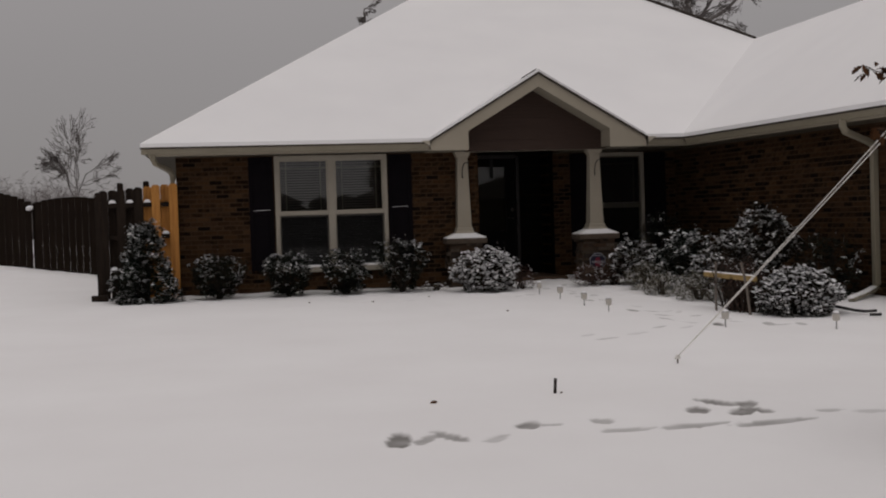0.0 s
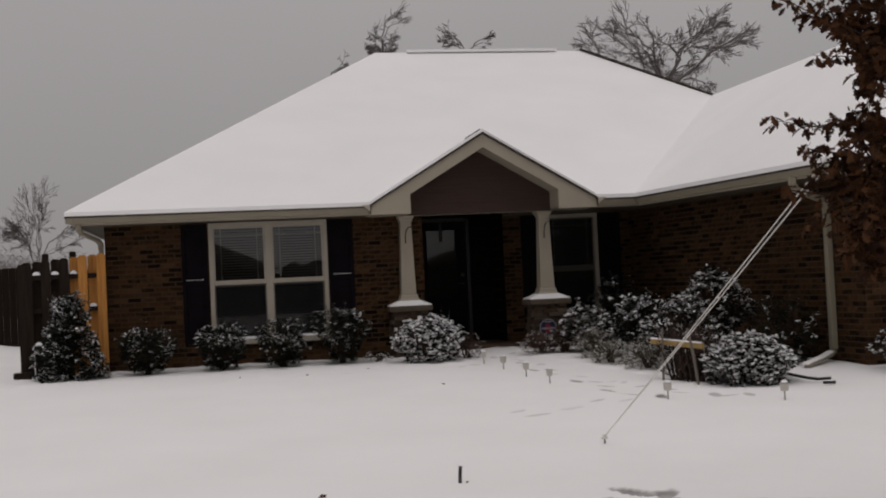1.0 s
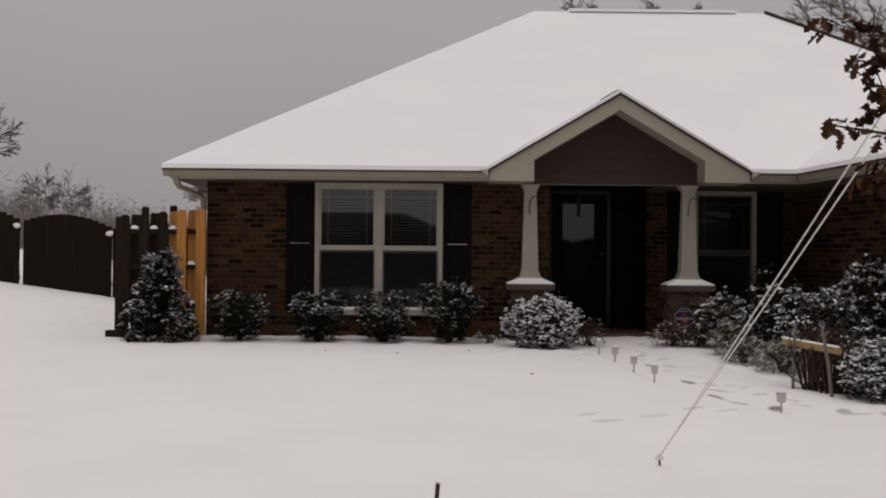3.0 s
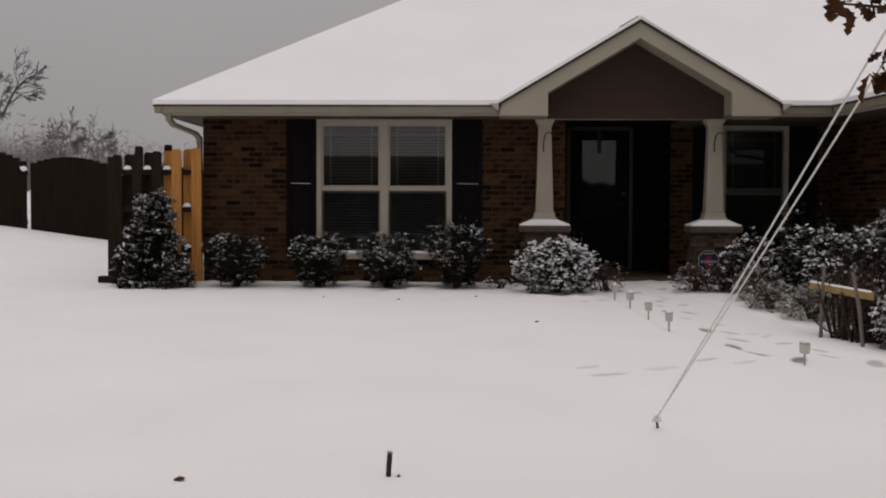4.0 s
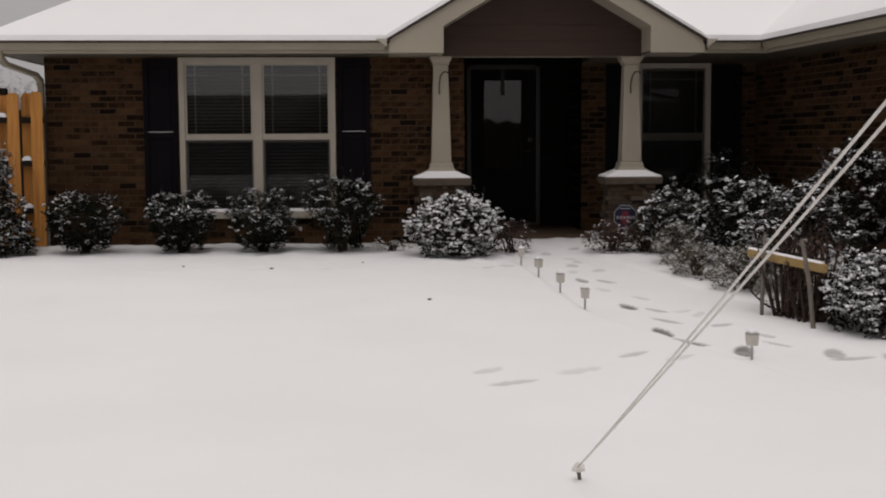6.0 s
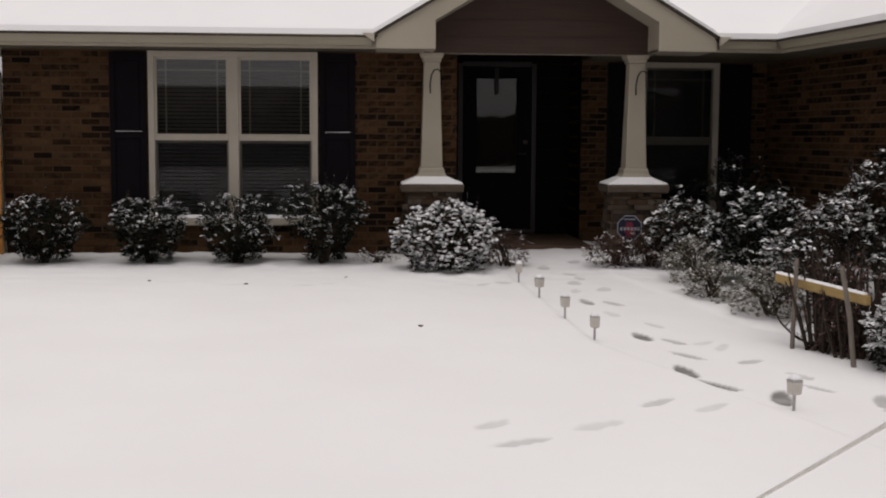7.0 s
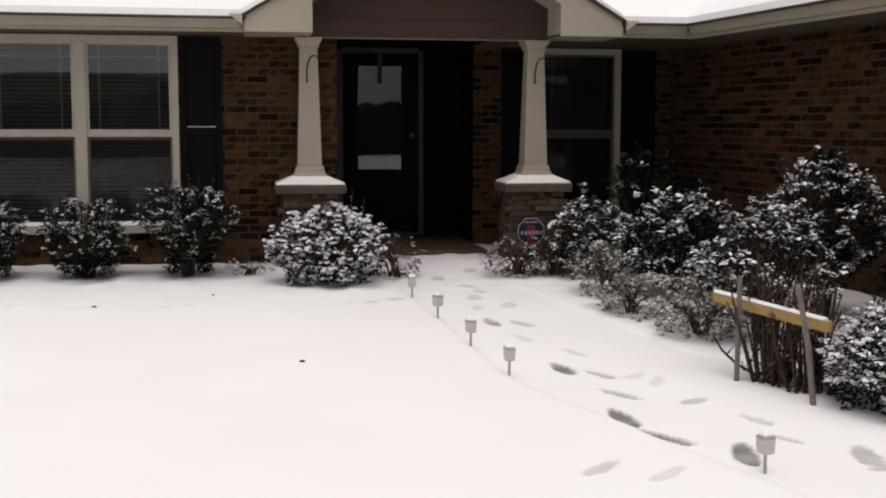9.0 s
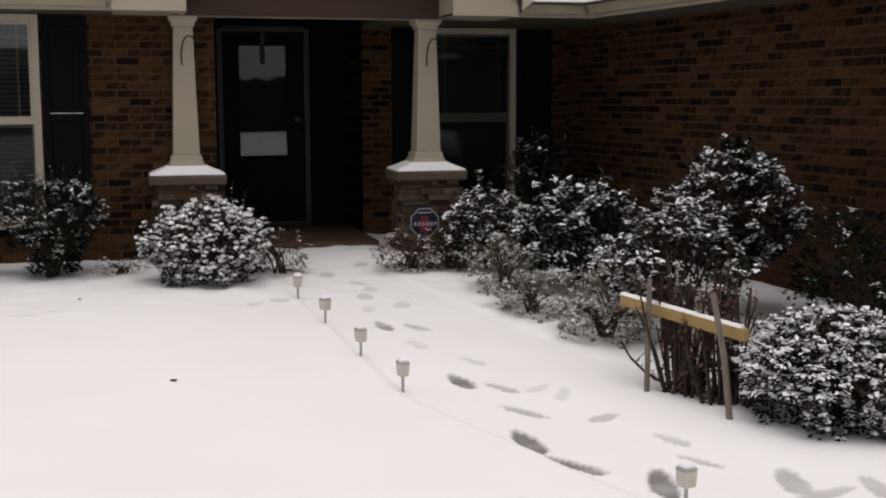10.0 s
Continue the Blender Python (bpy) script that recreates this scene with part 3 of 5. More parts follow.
# ---------------- gable over the porch ----------------
gable = thing("porch_gable", (0, 0, 0), "beige-trimmed entry gable with brown lap siding under snow", "gable")
GH, GI, GF, PY = 1.80, 1.18, -0.70, -0.2   # half width, inner half, face, panel plane
APEX = 3.47
sl = (APEX - ZE) / GH
RK = 0.215
for s in (-1, 1):
    ring = [(s * GH, GF, ZE0), (s * GH, GF, ZE), (0, GF, APEX), (0, GF, APEX - RK), (s * GI, GF, APEX - RK - sl * GI), (s * GI, GF, ZE0)]
    part("rake_board", Mesh().prism(ring, (0, 0.025, 0)), M_TRIM, gable, bevel=0.004)
    under = [(0, GF + 0.025, APEX - RK), (s * GI, GF + 0.025, APEX - RK - sl * GI), (s * GI, GF + 0.025, APEX - RK - sl * GI + 0.05), (0, GF + 0.025, APEX - RK + 0.05)]
    part("rake_soffit", Mesh().prism(under, (0, PY - GF - 0.03, 0)), M_TRIM, gable)
    part("return_cheek", Mesh().box(min(s * GI, s * (GI + 0.03)), max(s * GI, s * (GI + 0.03)), GF + 0.026, PY, ZE0, APEX - RK - sl * GI + 0.04), M_TRIM, gable)
    part("return_soffit", Mesh().box(min(s * GI, s * (GH - 0.004)), max(s * GI, s * (GH - 0.004)), GF + 0.026, 0.0, ZE0 + 0.004, ZE0 + 0.024), M_TRIM, gable)
    a, b, c = (s * (GH + 0.03), GF - 0.03, ZE + 0.004), (0, GF - 0.03, APEX + 0.025), (0, GF + (APEX - ZE) / 0.496 + 0.05, APEX + 0.025)
    deck = [a, b, c]
    part("shingle_deck", Mesh().prism(deck, (0, 0, -0.035)), M_SHINGLE, gable)
    k = 0.0 if s < 0 else 0.045
    sn = [Vector(a) + Vector((-s * 0.01, k, 0.003)), Vector(b) + Vector((0, k, 0.003)), Vector(c) + Vector((0, 0.1, 0.0))]
    part("snow_sheet", Mesh().prism(sn, (0, 0, 0.05)), M_SNOW, gable, "smooth fresh snow")
zb = ZE0 - 0.003
while zb < APEX - RK:
    h = 0.185
    top = min(zb + h, APEX - RK - 0.01)
    wA = min(GI + 0.1, (APEX - RK + 0.08 - zb) / sl)
    wB = min(GI + 0.1, (APEX - RK + 0.08 - top) / sl)
    if wB < 0.02:
        wB = 0.02
    ring = [(-wA, PY - 0.012, zb), (wA, PY - 0.012, zb), (wB, PY - 0.002, top), (-wB, PY - 0.002, top)]
    part("siding_board", Mesh().prism(ring, (0, 0.03, 0)), M_SIDING, gable)
    zb += h
part("beam", Mesh().box(-GI - 0.1, GI + 0.1, PY + 0.03, 0.04, ZE0 - 0.003, ZE0 + 0.3), M_TRIM, gable, "beige boxed porch beam")
part("bare_shingle_patch", Mesh().prism([(-0.27, -0.70, APEX + 0.078 - sl * 0.27), (-0.03, -0.70, APEX + 0.078 - sl * 0.03), (-0.03, -0.66, APEX + 0.086 - sl * 0.03), (-0.27, -0.66, APEX + 0.086 - sl * 0.27)], (0, 0, 0.01)), M_SHINGLE, gable, "bare brown shingle showing near the ridge")


# ---------------- columns ----------------
def column(x, y):
    top = 0.835
    col = thing("porch_column", (x, y, 0), "tapered beige porch column on a stacked-stone pier", "column", "porch columns")
    part("pier_core", Mesh().box(-0.265, 0.265, -0.2, 0.2, -0.1, top - 0.08), M_MORTAR, col)
    cap = part("pier_cap", Mesh().frusta(0, 0, [(top - 0.085, 0.338, 0.263), (top - 0.025, 0.346, 0.27), (top, 0.342, 0.266)]), M_CAP, col, "cast stone cap", bevel=0.008)
    part("cap_snow", Mesh().frusta(0, 0, [(top, 0.335, 0.26), (top + 0.018, 0.33, 0.255), (top + 0.045, 0.26, 0.21), (top + 0.085, 0.168, 0.168)]), M_SNOW, cap, "rounded snow on the cap", bevel=0.01)
    part("base_moulding", Mesh().frusta(0, 0, [(top + 0.004, 0.165, 0.165), (top + 0.09, 0.165, 0.165), (top + 0.12, 0.142, 0.142), (top + 0.16, 0.138, 0.138), (top + 0.18, 0.126, 0.126)]), M_TRIM, col, bevel=0.006)
    shaft = part("shaft", Mesh().frusta(0, 0, [(top + 0.18, 0.118, 0.118), (2.165, 0.085, 0.085)]), M_TRIM, col, bevel=0.005)
    part("capital", Mesh().frusta(0, 0, [(2.165, 0.10, 0.10), (2.195, 0.102, 0.102), (2.225, 0.125, 0.125), (2.257, 0.13, 0.13)]), M_TRIM, col, bevel=0.004)
    hook = [(-0.02, -0.135, 1.82), (-0.025, -0.15, 1.92), (-0.01, -0.165, 2.02), (0.02, -0.18, 2.07), (0.06, -0.185, 2.075), (0.085, -0.185, 2.05)]
    part("plant_hook", Mesh().tube(hook, 0.008, 6), M_IRON, shaft, "black iron hook", smooth=True)
    rnd = random.Random(5)
    z = -0.05
    while z < top - 0.1:
        h = rnd.choice((0.028, 0.035, 0.045, 0.06, 0.08))
        h = min(h, top - 0.083 - z)
        for side in range(4):
            half, off = (0.265, 0.2) if side % 2 == 0 else (0.2, 0.265)
            u = -half
            while u < half - 0.02:
                w = min(rnd.choice((0.07, 0.1, 0.15, 0.2, 0.26)) * rnd.uniform(0.85, 1.15), half - u)
                if half - u - w < 0.06:
                    w = half - u
                d = rnd.choice((0.008, 0.018, 0.03, 0.045, 0.055))
                p, q = (u + 0.003, u + w - 0.003), (z + 0.003, z + h - 0.003)
                if side == 0:
                    m = Mesh().box(p[0], p[1], -off - d, -off, *q)
                elif side == 2:
                    m = Mesh().box(p[0], p[1], off, off + d, *q)
                elif side == 1:
                    m = Mesh().box(off, off + d, p[0], p[1], *q)
                else:
                    m = Mesh().box(-off - d, -off, p[0], p[1], *q)
                part("ledge_stone", m, M_STONE, col, fix=False)
                u += w
        z += h
    return col


col_a = column(-1.185, -0.06)
col_b = copy_thing(col_a, pose(1.08, -0.06, 0))


# ---------------- eaves: gutters, soffits, downspouts ----------------
def gutter_run(a, b, out):
    """K-shaped gutter from a to b along the eave; out is the outward side."""
    a, b, o = Vector((*a, 0)), Vector((*b, 0)), Vector((*out, 0))
    prof = [(0.09, ZE0 + 0.03), (0.035, ZE0 + 0.03), (0.02, ZE0 + 0.075), (0.0, ZE0 + 0.11), (0.0, ZE - 0.004), (0.012, ZE - 0.004), (0.012, ZE - 0.03), (0.09, ZE - 0.03)]
    return Mesh().prism([a - o * d + Vector((0, 0, z)) for d, z in prof], b - a)


def gutter(name_label, a, b, out):
    g = tagged(obj("gutter", gutter_run(a, b, out), M_GUTTER, bevel=0.003), name_label, "gutter")
    return g


gutter("beige metal gutter along the front eave", (-6.29, EAVE_Y), (-1.84, EAVE_Y), (0, -1))
gutter("beige metal gutter between gable and wing", (1.84, EAVE_Y), (EAVE_X, EAVE_Y), (0, -1))
gutter("beige metal gutter along the wing's side eave", EV_IN, EV_OUT, SIDE)
gutter("beige metal gutter along the wing's front eave", (EV_OUT.x, WING_EY), (8.72, WING_EY), (0, -1))
gutter("beige metal gutter along the side eave", (-6.29, 15.6), (-6.29, EAVE_Y), (-1, 0))
for sx in (-1, 1):
    x0 = sx * 1.80
    tagged(obj("gutter_end", Mesh().prism([(x0 + sx * 0.02, EAVE_Y - 0.06, ZE - 0.09), (x0 + sx * 0.14, EAVE_Y - 0.06, ZE - 0.0), (x0 + sx * 0.02, EAVE_Y - 0.06, ZE + 0.0)], (0, 0.06, 0)), M_VINYL), "pale folded end cap of the front gutter", "gutter end", "gutter ends")
trim = Mesh()
trim.box(-6.2, -1.8, EAVE_Y + 0.09, EAVE_Y + 0.12, ZE0, ZE - 0.05).box(1.8, EAVE_X + 0.12, EAVE_Y + 0.09, EAVE_Y + 0.12, ZE0, ZE - 0.05)
p0, p1 = EV_IN - SIDE * 0.09 - SKEW * 0.1, EV_OUT - SIDE * 0.09 - SKEW * 0.09
trim.prism([(*p0, ZE0), (*p1, ZE0), (*(p1 - SIDE * 0.03), ZE0), (*(p0 - SIDE * 0.03), ZE0)], (0, 0, ZE - 0.05 - ZE0)).box(EV_OUT.x + 0.1, 8.72, WING_EY + 0.09, WING_EY + 0.12, ZE0, ZE - 0.05)
trim.box(-6.2, -6.17, EAVE_Y + 0.12, 15.6, ZE0, ZE - 0.05)
tagged(obj("trim", trim, M_TRIM), "beige fascia boards under the roof edge", "fascia", kind="structure")
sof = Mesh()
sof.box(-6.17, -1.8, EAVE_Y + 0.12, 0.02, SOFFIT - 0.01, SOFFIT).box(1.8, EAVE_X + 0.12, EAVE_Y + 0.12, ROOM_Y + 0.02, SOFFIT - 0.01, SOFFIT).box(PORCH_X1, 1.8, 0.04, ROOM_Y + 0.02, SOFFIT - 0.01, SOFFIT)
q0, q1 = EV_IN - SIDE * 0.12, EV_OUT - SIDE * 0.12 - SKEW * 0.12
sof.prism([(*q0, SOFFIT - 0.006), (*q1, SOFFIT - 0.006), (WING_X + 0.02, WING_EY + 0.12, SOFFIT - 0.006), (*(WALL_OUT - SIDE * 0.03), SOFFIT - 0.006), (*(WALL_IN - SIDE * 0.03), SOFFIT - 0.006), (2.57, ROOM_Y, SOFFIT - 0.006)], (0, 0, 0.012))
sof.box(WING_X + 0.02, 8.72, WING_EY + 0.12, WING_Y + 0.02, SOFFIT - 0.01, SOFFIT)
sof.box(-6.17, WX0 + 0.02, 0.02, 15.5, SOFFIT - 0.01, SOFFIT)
tagged(obj("ceiling_soffit", sof, M_SOFFIT), "beige vented soffit under the eaves, darkened as in shade", "soffit", kind="structure")

dn = thing("downspout", (-5.9, 0, 0), "beige metal downspout at the house corner", "downspout", "downspouts")
part("elbow", Mesh().rect_tube([(-0.22, -0.62, 2.30), (-0.22, -0.62, 2.22), (-0.19, -0.52, 2.15), (0.0, -0.06, 2.06), (0.03, 0.03, 2.0), (0.03, 0.06, 1.92)], 0.04, 0.028), M_GUTTER, dn, bevel=0.01)
part("pipe", Mesh().box(-0.005, 0.065, 0.03, 0.09, 0.05, 1.94), M_GUTTER, dn, bevel=0.008)

dw = thing("downspout", (3.5, -4.75, 0), "beige metal downspout on the wing's brick wall", "downspout", "downspouts")
part("elbow", Mesh().rect_tube([(-0.58, -0.3, 2.30), (-0.58, -0.3, 2.21), (-0.52, -0.27, 2.14), (-0.08, -0.02, 2.03), (0.02, 0, 1.98), (0.025, 0, 1.9)], 0.045, 0.035), M_GUTTER, dw, bevel=0.01)
part("pipe", Mesh().box(-0.015, 0.065, -0.045, 0.045, 0.1, 1.92), M_GUTTER, dw, bevel=0.008)
outlet = part("outlet", Mesh().rect_tube([(0.025, 0, 0.16), (0.0, -0.02, 0.08), (-0.1, -0.1, 0.04), (-0.66, -0.58, -0.03)], 0.045, 0.025), M_GUTTER, dw, bevel=0.01)
part("outlet_snow", Mesh().rect_tube([(-0.06, -0.07, 0.082), (-0.3, -0.28, 0.042), (-0.7, -0.61, -0.005)], 0.045, 0.016), M_SNOW, outlet, "snow on the outlet pipe", bevel=0.015)


# ---------------- windows ----------------
def sash_window(name, x0, x1, y, z0, z1, lights, label, snow=False, blind=True, full_screen=False):
    """Double-hung units side by side in one frame, seen from -y."""
    w = tagged(new(name), label, "window", kind="structure")
    w.location = (x0, y, z0)
    W, H = x1 - x0, z1 - z0
    fr = 0.065
    part("window_frame", Mesh().box(0, fr, -0.035, 0.09, 0, H), M_VINYL, w, bevel=0.004)
    part("window_frame", Mesh().box(W - fr, W, -0.035, 0.09, 0, H), M_VINYL, w, bevel=0.004)
    part("window_head", Mesh().box(fr, W - fr, -0.035, 0.09, H - fr, H), M_VINYL, w, bevel=0.004)
    sill = part("window_sill", Mesh().box(-0.05, W + 0.05, -0.075, 0.09, -0.05, 0.03), M_VINYL, w, bevel=0.006)
    if snow:
        part("sill_snow", Mesh().frusta(W / 2, -0.045, [(0.03, W / 2 + 0.03, 0.03), (0.055, W / 2 + 0.02, 0.022), (0.065, W / 2, 0.01)]), M_SNOW, sill, "line of snow on the sill")
    mid = H * 0.487
    step = W / lights
    for k in range(lights):
        a = fr if k == 0 else k * step + 0.055
        b = W - fr if k == lights - 1 else (k + 1) * step - 0.055
        if k:
            part("mullion", Mesh().box(k * step - 0.055, k * step + 0.055, -0.03, 0.09, 0.03, H - fr), M_VINYL, w, bevel=0.004)
        part("meeting_rail", Mesh().box(a, b, -0.02, 0.05, mid - 0.025, mid + 0.025), M_VINYL, w, bevel=0.003)
        for lo, hi, dy in ((mid + 0.025, H - fr, 0.0), (0.03, mid - 0.025, 0.025)):
            part("sash_stile", Mesh().box(a, a + 0.025, dy - 0.01, dy + 0.03, lo, hi), M_VINYL, w)
            part("sash_stile", Mesh().box(b - 0.025, b, dy - 0.01, dy + 0.03, lo, hi), M_VINYL, w)
            part("sash_rail", Mesh().box(a + 0.025, b - 0.025, dy - 0.01, dy + 0.03, lo, lo + 0.025), M_VINYL, w)
            part("sash_rail", Mesh().box(a + 0.025, b - 0.025, dy - 0.01, dy + 0.03, hi - 0.025, hi), M_VINYL, w)
            g = part("pane", Mesh().add([(a + 0.02, dy + 0.01, lo + 0.02), (b - 0.02, dy + 0.01, lo + 0.02), (b - 0.02, dy + 0.01, hi - 0.02), (a + 0.02, dy + 0.01, hi - 0.02)], [(0, 1, 2, 3)]), M_GLASS, w, fix=False)
            g.visible_shadow = False
        top = H - fr if full_screen else mid - 0.02
        part("screen", Mesh().add([(a + 0.01, -0.024, 0.03), (b - 0.01, -0.024, 0.03), (b - 0.01, -0.024, top), (a + 0.01, -0.024, top)], [(0, 1, 2, 3)]), M_SCREEN, w, "dark insect screen", fix=False)
        lo, hi = mid + 0.05, H - fr - 0.025
        for u in (a + 0.12, b - 0.12):
            part("grille_bar", Mesh().box(u - 0.008, u + 0.008, 0.013, 0.022, lo, hi), M_VINYL, w)
        part("grille_bar", Mesh().box(a + 0.025, b - 0.025, 0.0235, 0.032, hi - 0.12, hi - 0.104), M_VINYL, w)
        sl_ = Mesh()
        z = 0.06
        while z < H - fr:
            sl_.add([(a, 0.15, z), (b, 0.15, z), (b, 0.172, z + 0.03), (a, 0.172, z + 0.03)], [(0, 1, 2, 3)])
            z += 0.042
        if blind:
            part("blind", sl_, M_BLIND, w, "lowered slatted blind", fix=False)
    return w


sash_window("window_1", WIN[0], WIN[1], 0.0, WIN[2], WIN[3], 2, "twin double-hung window with beige frame and narrow grilles", True)
sash_window("window_2", BWIN[0], BWIN[1], ROOM_Y, BWIN[2], BWIN[3], 1, "double-hung window with pale frame and dark full screen beside the porch", blind=False, full_screen=True)
sash_window("window_3", GWIN[0], GWIN[1], WING_Y, GWIN[2], GWIN[3], 1, "double-hung window in the wing's front wall")
tagged(obj("wall_room_inside", Mesh().box(BWIN[0] - 0.5, 3.3, 2.2, 2.25, 0, 2.6).box(4.0, 6.0, -4.2, -4.15, 0, 2.6), M_UNLIT), "inner walls behind the small windows, coloured dark as unlit", "wall", kind="structure")


def shutter(x, y, z0, z1, w, snow=True):
    s = thing("shutter", (x, y, z0), "dark plum board shutter beside the window", "shutter", "window shutters")
    H = z1 - z0
    part("stile", Mesh().box(0, 0.055, -0.035, 0.0, 0, H), M_SHUTTER, s, bevel=0.003)
    part("stile", Mesh().box(w - 0.055, w, -0.035, 0.0, 0, H), M_SHUTTER, s, bevel=0.003)
    for a, b in ((0, 0.08), (H * 0.49, H * 0.53), (H - 0.08, H)):
        rl = part("rail", Mesh().box(0.055, w - 0.055, -0.033, 0.0, a, b), M_SHUTTER, s, bevel=0.003)
    if snow:
        part("rail_snow", Mesh().box(0.058, w - 0.058, -0.032, -0.014, H * 0.53, H * 0.53 + 0.005), M_SNOW, s, "thin line of snow")
    for a, b in ((0.08, H * 0.49), (H * 0.53, H - 0.08)):
        part("panel", Mesh().box(0.05, w - 0.05, -0.016, 0.0, a - 0.005, b + 0.005), M_SHUTTER, s)
        part("panel_field", Mesh().prism([(0.075, -0.016, a + 0.02), (w - 0.075, -0.016, a + 0.02), (w - 0.075, -0.016, b - 0.02), (0.075, -0.016, b - 0.02)], (0, -0.008, 0)), M_SHUTTER, s, bevel=0.006)
    return s


sh = shutter(-4.675, 0.012, 0.42, 2.25, 0.39)
copy_thing(sh, pose(-2.41, 0.012, 0.42))
sh = shutter(1.02, ROOM_Y + 0.012, 0.42, 2.25, 0.39, False)
copy_thing(sh, pose(2.41, ROOM_Y + 0.012, 0.42))

# ---------------- entrance door ----------------
door = tagged(new("door_1"), "black entrance door with a tall glass light, closed", "door", kind="structure")
door.location = (DR[0], DOOR_Y, DR[2])
DW, DH = DR[1] - DR[0], DR[3] - DR[2]
M_BRONZE = material("dark_bronze", [(0.03, 0.026, 0.022), (0.05, 0.043, 0.036)], 10, 0.5, 0.1, 60, metal=0.5)
M_JAMB = material("dark_jamb", [(0.028, 0.024, 0.023), (0.04, 0.035, 0.032)], 5, 0.5, 0.05, 40)
part("jamb", Mesh().box(-0.03, 0.03, -0.02, 0.1, 0, DH), M_JAMB, door, bevel=0.004)
part("jamb", Mesh().box(DW - 0.03, DW + 0.03, -0.02, 0.1, 0, DH), M_JAMB, door, bevel=0.004)
part("lintel", Mesh().box(0.03, DW - 0.03, -0.02, 0.1, DH - 0.03, DH + 0.03), M_JAMB, door, bevel=0.004)
part("threshold", Mesh().box(0.03, DW - 0.03, -0.05, 0.1, -0.02, 0.03), M_BRONZE, door, bevel=0.004)
gx0, gx1, gz0, gz1 = 0.21, 0.72, 0.76, 1.95
leaf_ = part("leaf", pierced(0.035, DW - 0.035, 0.03, 0.075, 0.035, DH - 0.035, (gx0, gx1, gz0, gz1)), M_DOOR, door)
gl = part("pane", Mesh().box(gx0, gx1, 0.048, 0.055, gz0, gz1), M_DOORGLASS, leaf_, "dark reflecting glass")
gl.visible_shadow = False
for a in (Mesh().box(gx0 - 0.03, gx0, 0.02, 0.03, gz0 - 0.03, gz1 + 0.03), Mesh().box(gx1, gx1 + 0.03, 0.02, 0.03, gz0 - 0.03, gz1 + 0.03), Mesh().box(gx0, gx1, 0.02, 0.03, gz0 - 0.03, gz0), Mesh().box(gx0, gx1, 0.02, 0.03, gz1, gz1 + 0.03)):
    part("glazing_bead", a, M_DOOR, leaf_)
part("wreath_hanger", Mesh().box((gx0 + gx1) / 2 - 0.025, (gx0 + gx1) / 2 + 0.025, 0.012, 0.018, gz1 - 0.2, DH - 0.036), M_IRON, leaf_, "black metal wreath hanger")
part("handle", Mesh().tube([(DW - 0.1, 0.03, 1.0), (DW - 0.1, -0.03, 1.0), (DW - 0.2, -0.035, 1.0)], 0.012, 8), M_BRONZE, leaf_, "dark bronze lever handle", smooth=True)
part("deadbolt", Mesh().tube([(DW - 0.1, 0.03, 1.15), (DW - 0.1, 0.0, 1.15)], 0.03, 12), M_BRONZE, leaf_, "round dark bronze deadbolt")
tagged(obj("wall_hall", Mesh().box(-1.2, 1.0, 4.0, 4.1, 0, 2.6).box(-1.25, -1.15, 2.2, 4.0, 0, 2.6).box(0.95, 1.05, 2.2, 4.0, 0, 2.6), M_UNLIT), "hall behind the entrance door, coloured dark as unlit", "wall", kind="structure")


# ---------------- fences ----------------
fence = thing("wooden_fence", (-5.80, -0.1, 0), "shadowbox wooden fence, fresh cedar by the house, weathered further out", "fence")
rnd = random.Random(11)
FZ = 0.07
NP = 9
for i in range(NP):
    x = -0.06 - i * 0.134
    top = 1.86 - 0.012 * i + rnd.uniform(-0.01, 0.01)
    front = i % 2 == 0
    y0 = -0.10 if front else 0.005
    m = M_CEDAR if x > -0.52 else M_OLDWOOD
    w = 0.066
    ring = [(x - w, y0, FZ), (x + w, y0, FZ), (x + w, y0, top - 0.03), (x + w - 0.03, y0, top), (x - w + 0.03, y0, top), (x - w, y0, top - 0.03)]
    part("picket", Mesh().prism(ring, (0, 0.018, 0)), m, fence)
for z in (0.45, 1.0, 1.5):
    rl = part("rail", Mesh().box(-1.17, -0.005, -0.08, 0.003, z, z + 0.07), M_OLDWOOD, fence)
    for i in range(1, NP, 2):
        x = -0.06 - i * 0.134
        if rnd.random() < 0.9:
            part("rail_snow", Mesh().frusta(x, -0.06, [(z + 0.07, 0.055, 0.025), (z + 0.1, 0.045, 0.022), (z + 0.12, 0.02, 0.012)]), M_CLUMP, rl, "snow caught on the rail")
part("end_post", Mesh().frusta(-1.21, -0.06, [(0.0, 0.05, 0.05), (1.70, 0.05, 0.05), (1.74, 0.04, 0.04)]), M_OLDWOOD, fence, bevel=0.006)
for px_, pz_ in ((-0.88, 1.89), (-0.48, 1.91)):
    part("post", Mesh().frusta(px_, 0.07, [(0.0, 0.045, 0.045), (pz_ - 0.02, 0.045, 0.045), (pz_, 0.035, 0.035)]), M_OLDWOOD, fence, bevel=0.006)
blk = tagged(obj("timber_block", Mesh().box(-7.14, -6.9, -0.4, -0.22, 0.0, 0.14), M_OLDWOOD, bevel=0.008), "short dark timber block at the fence post foot", "timber")

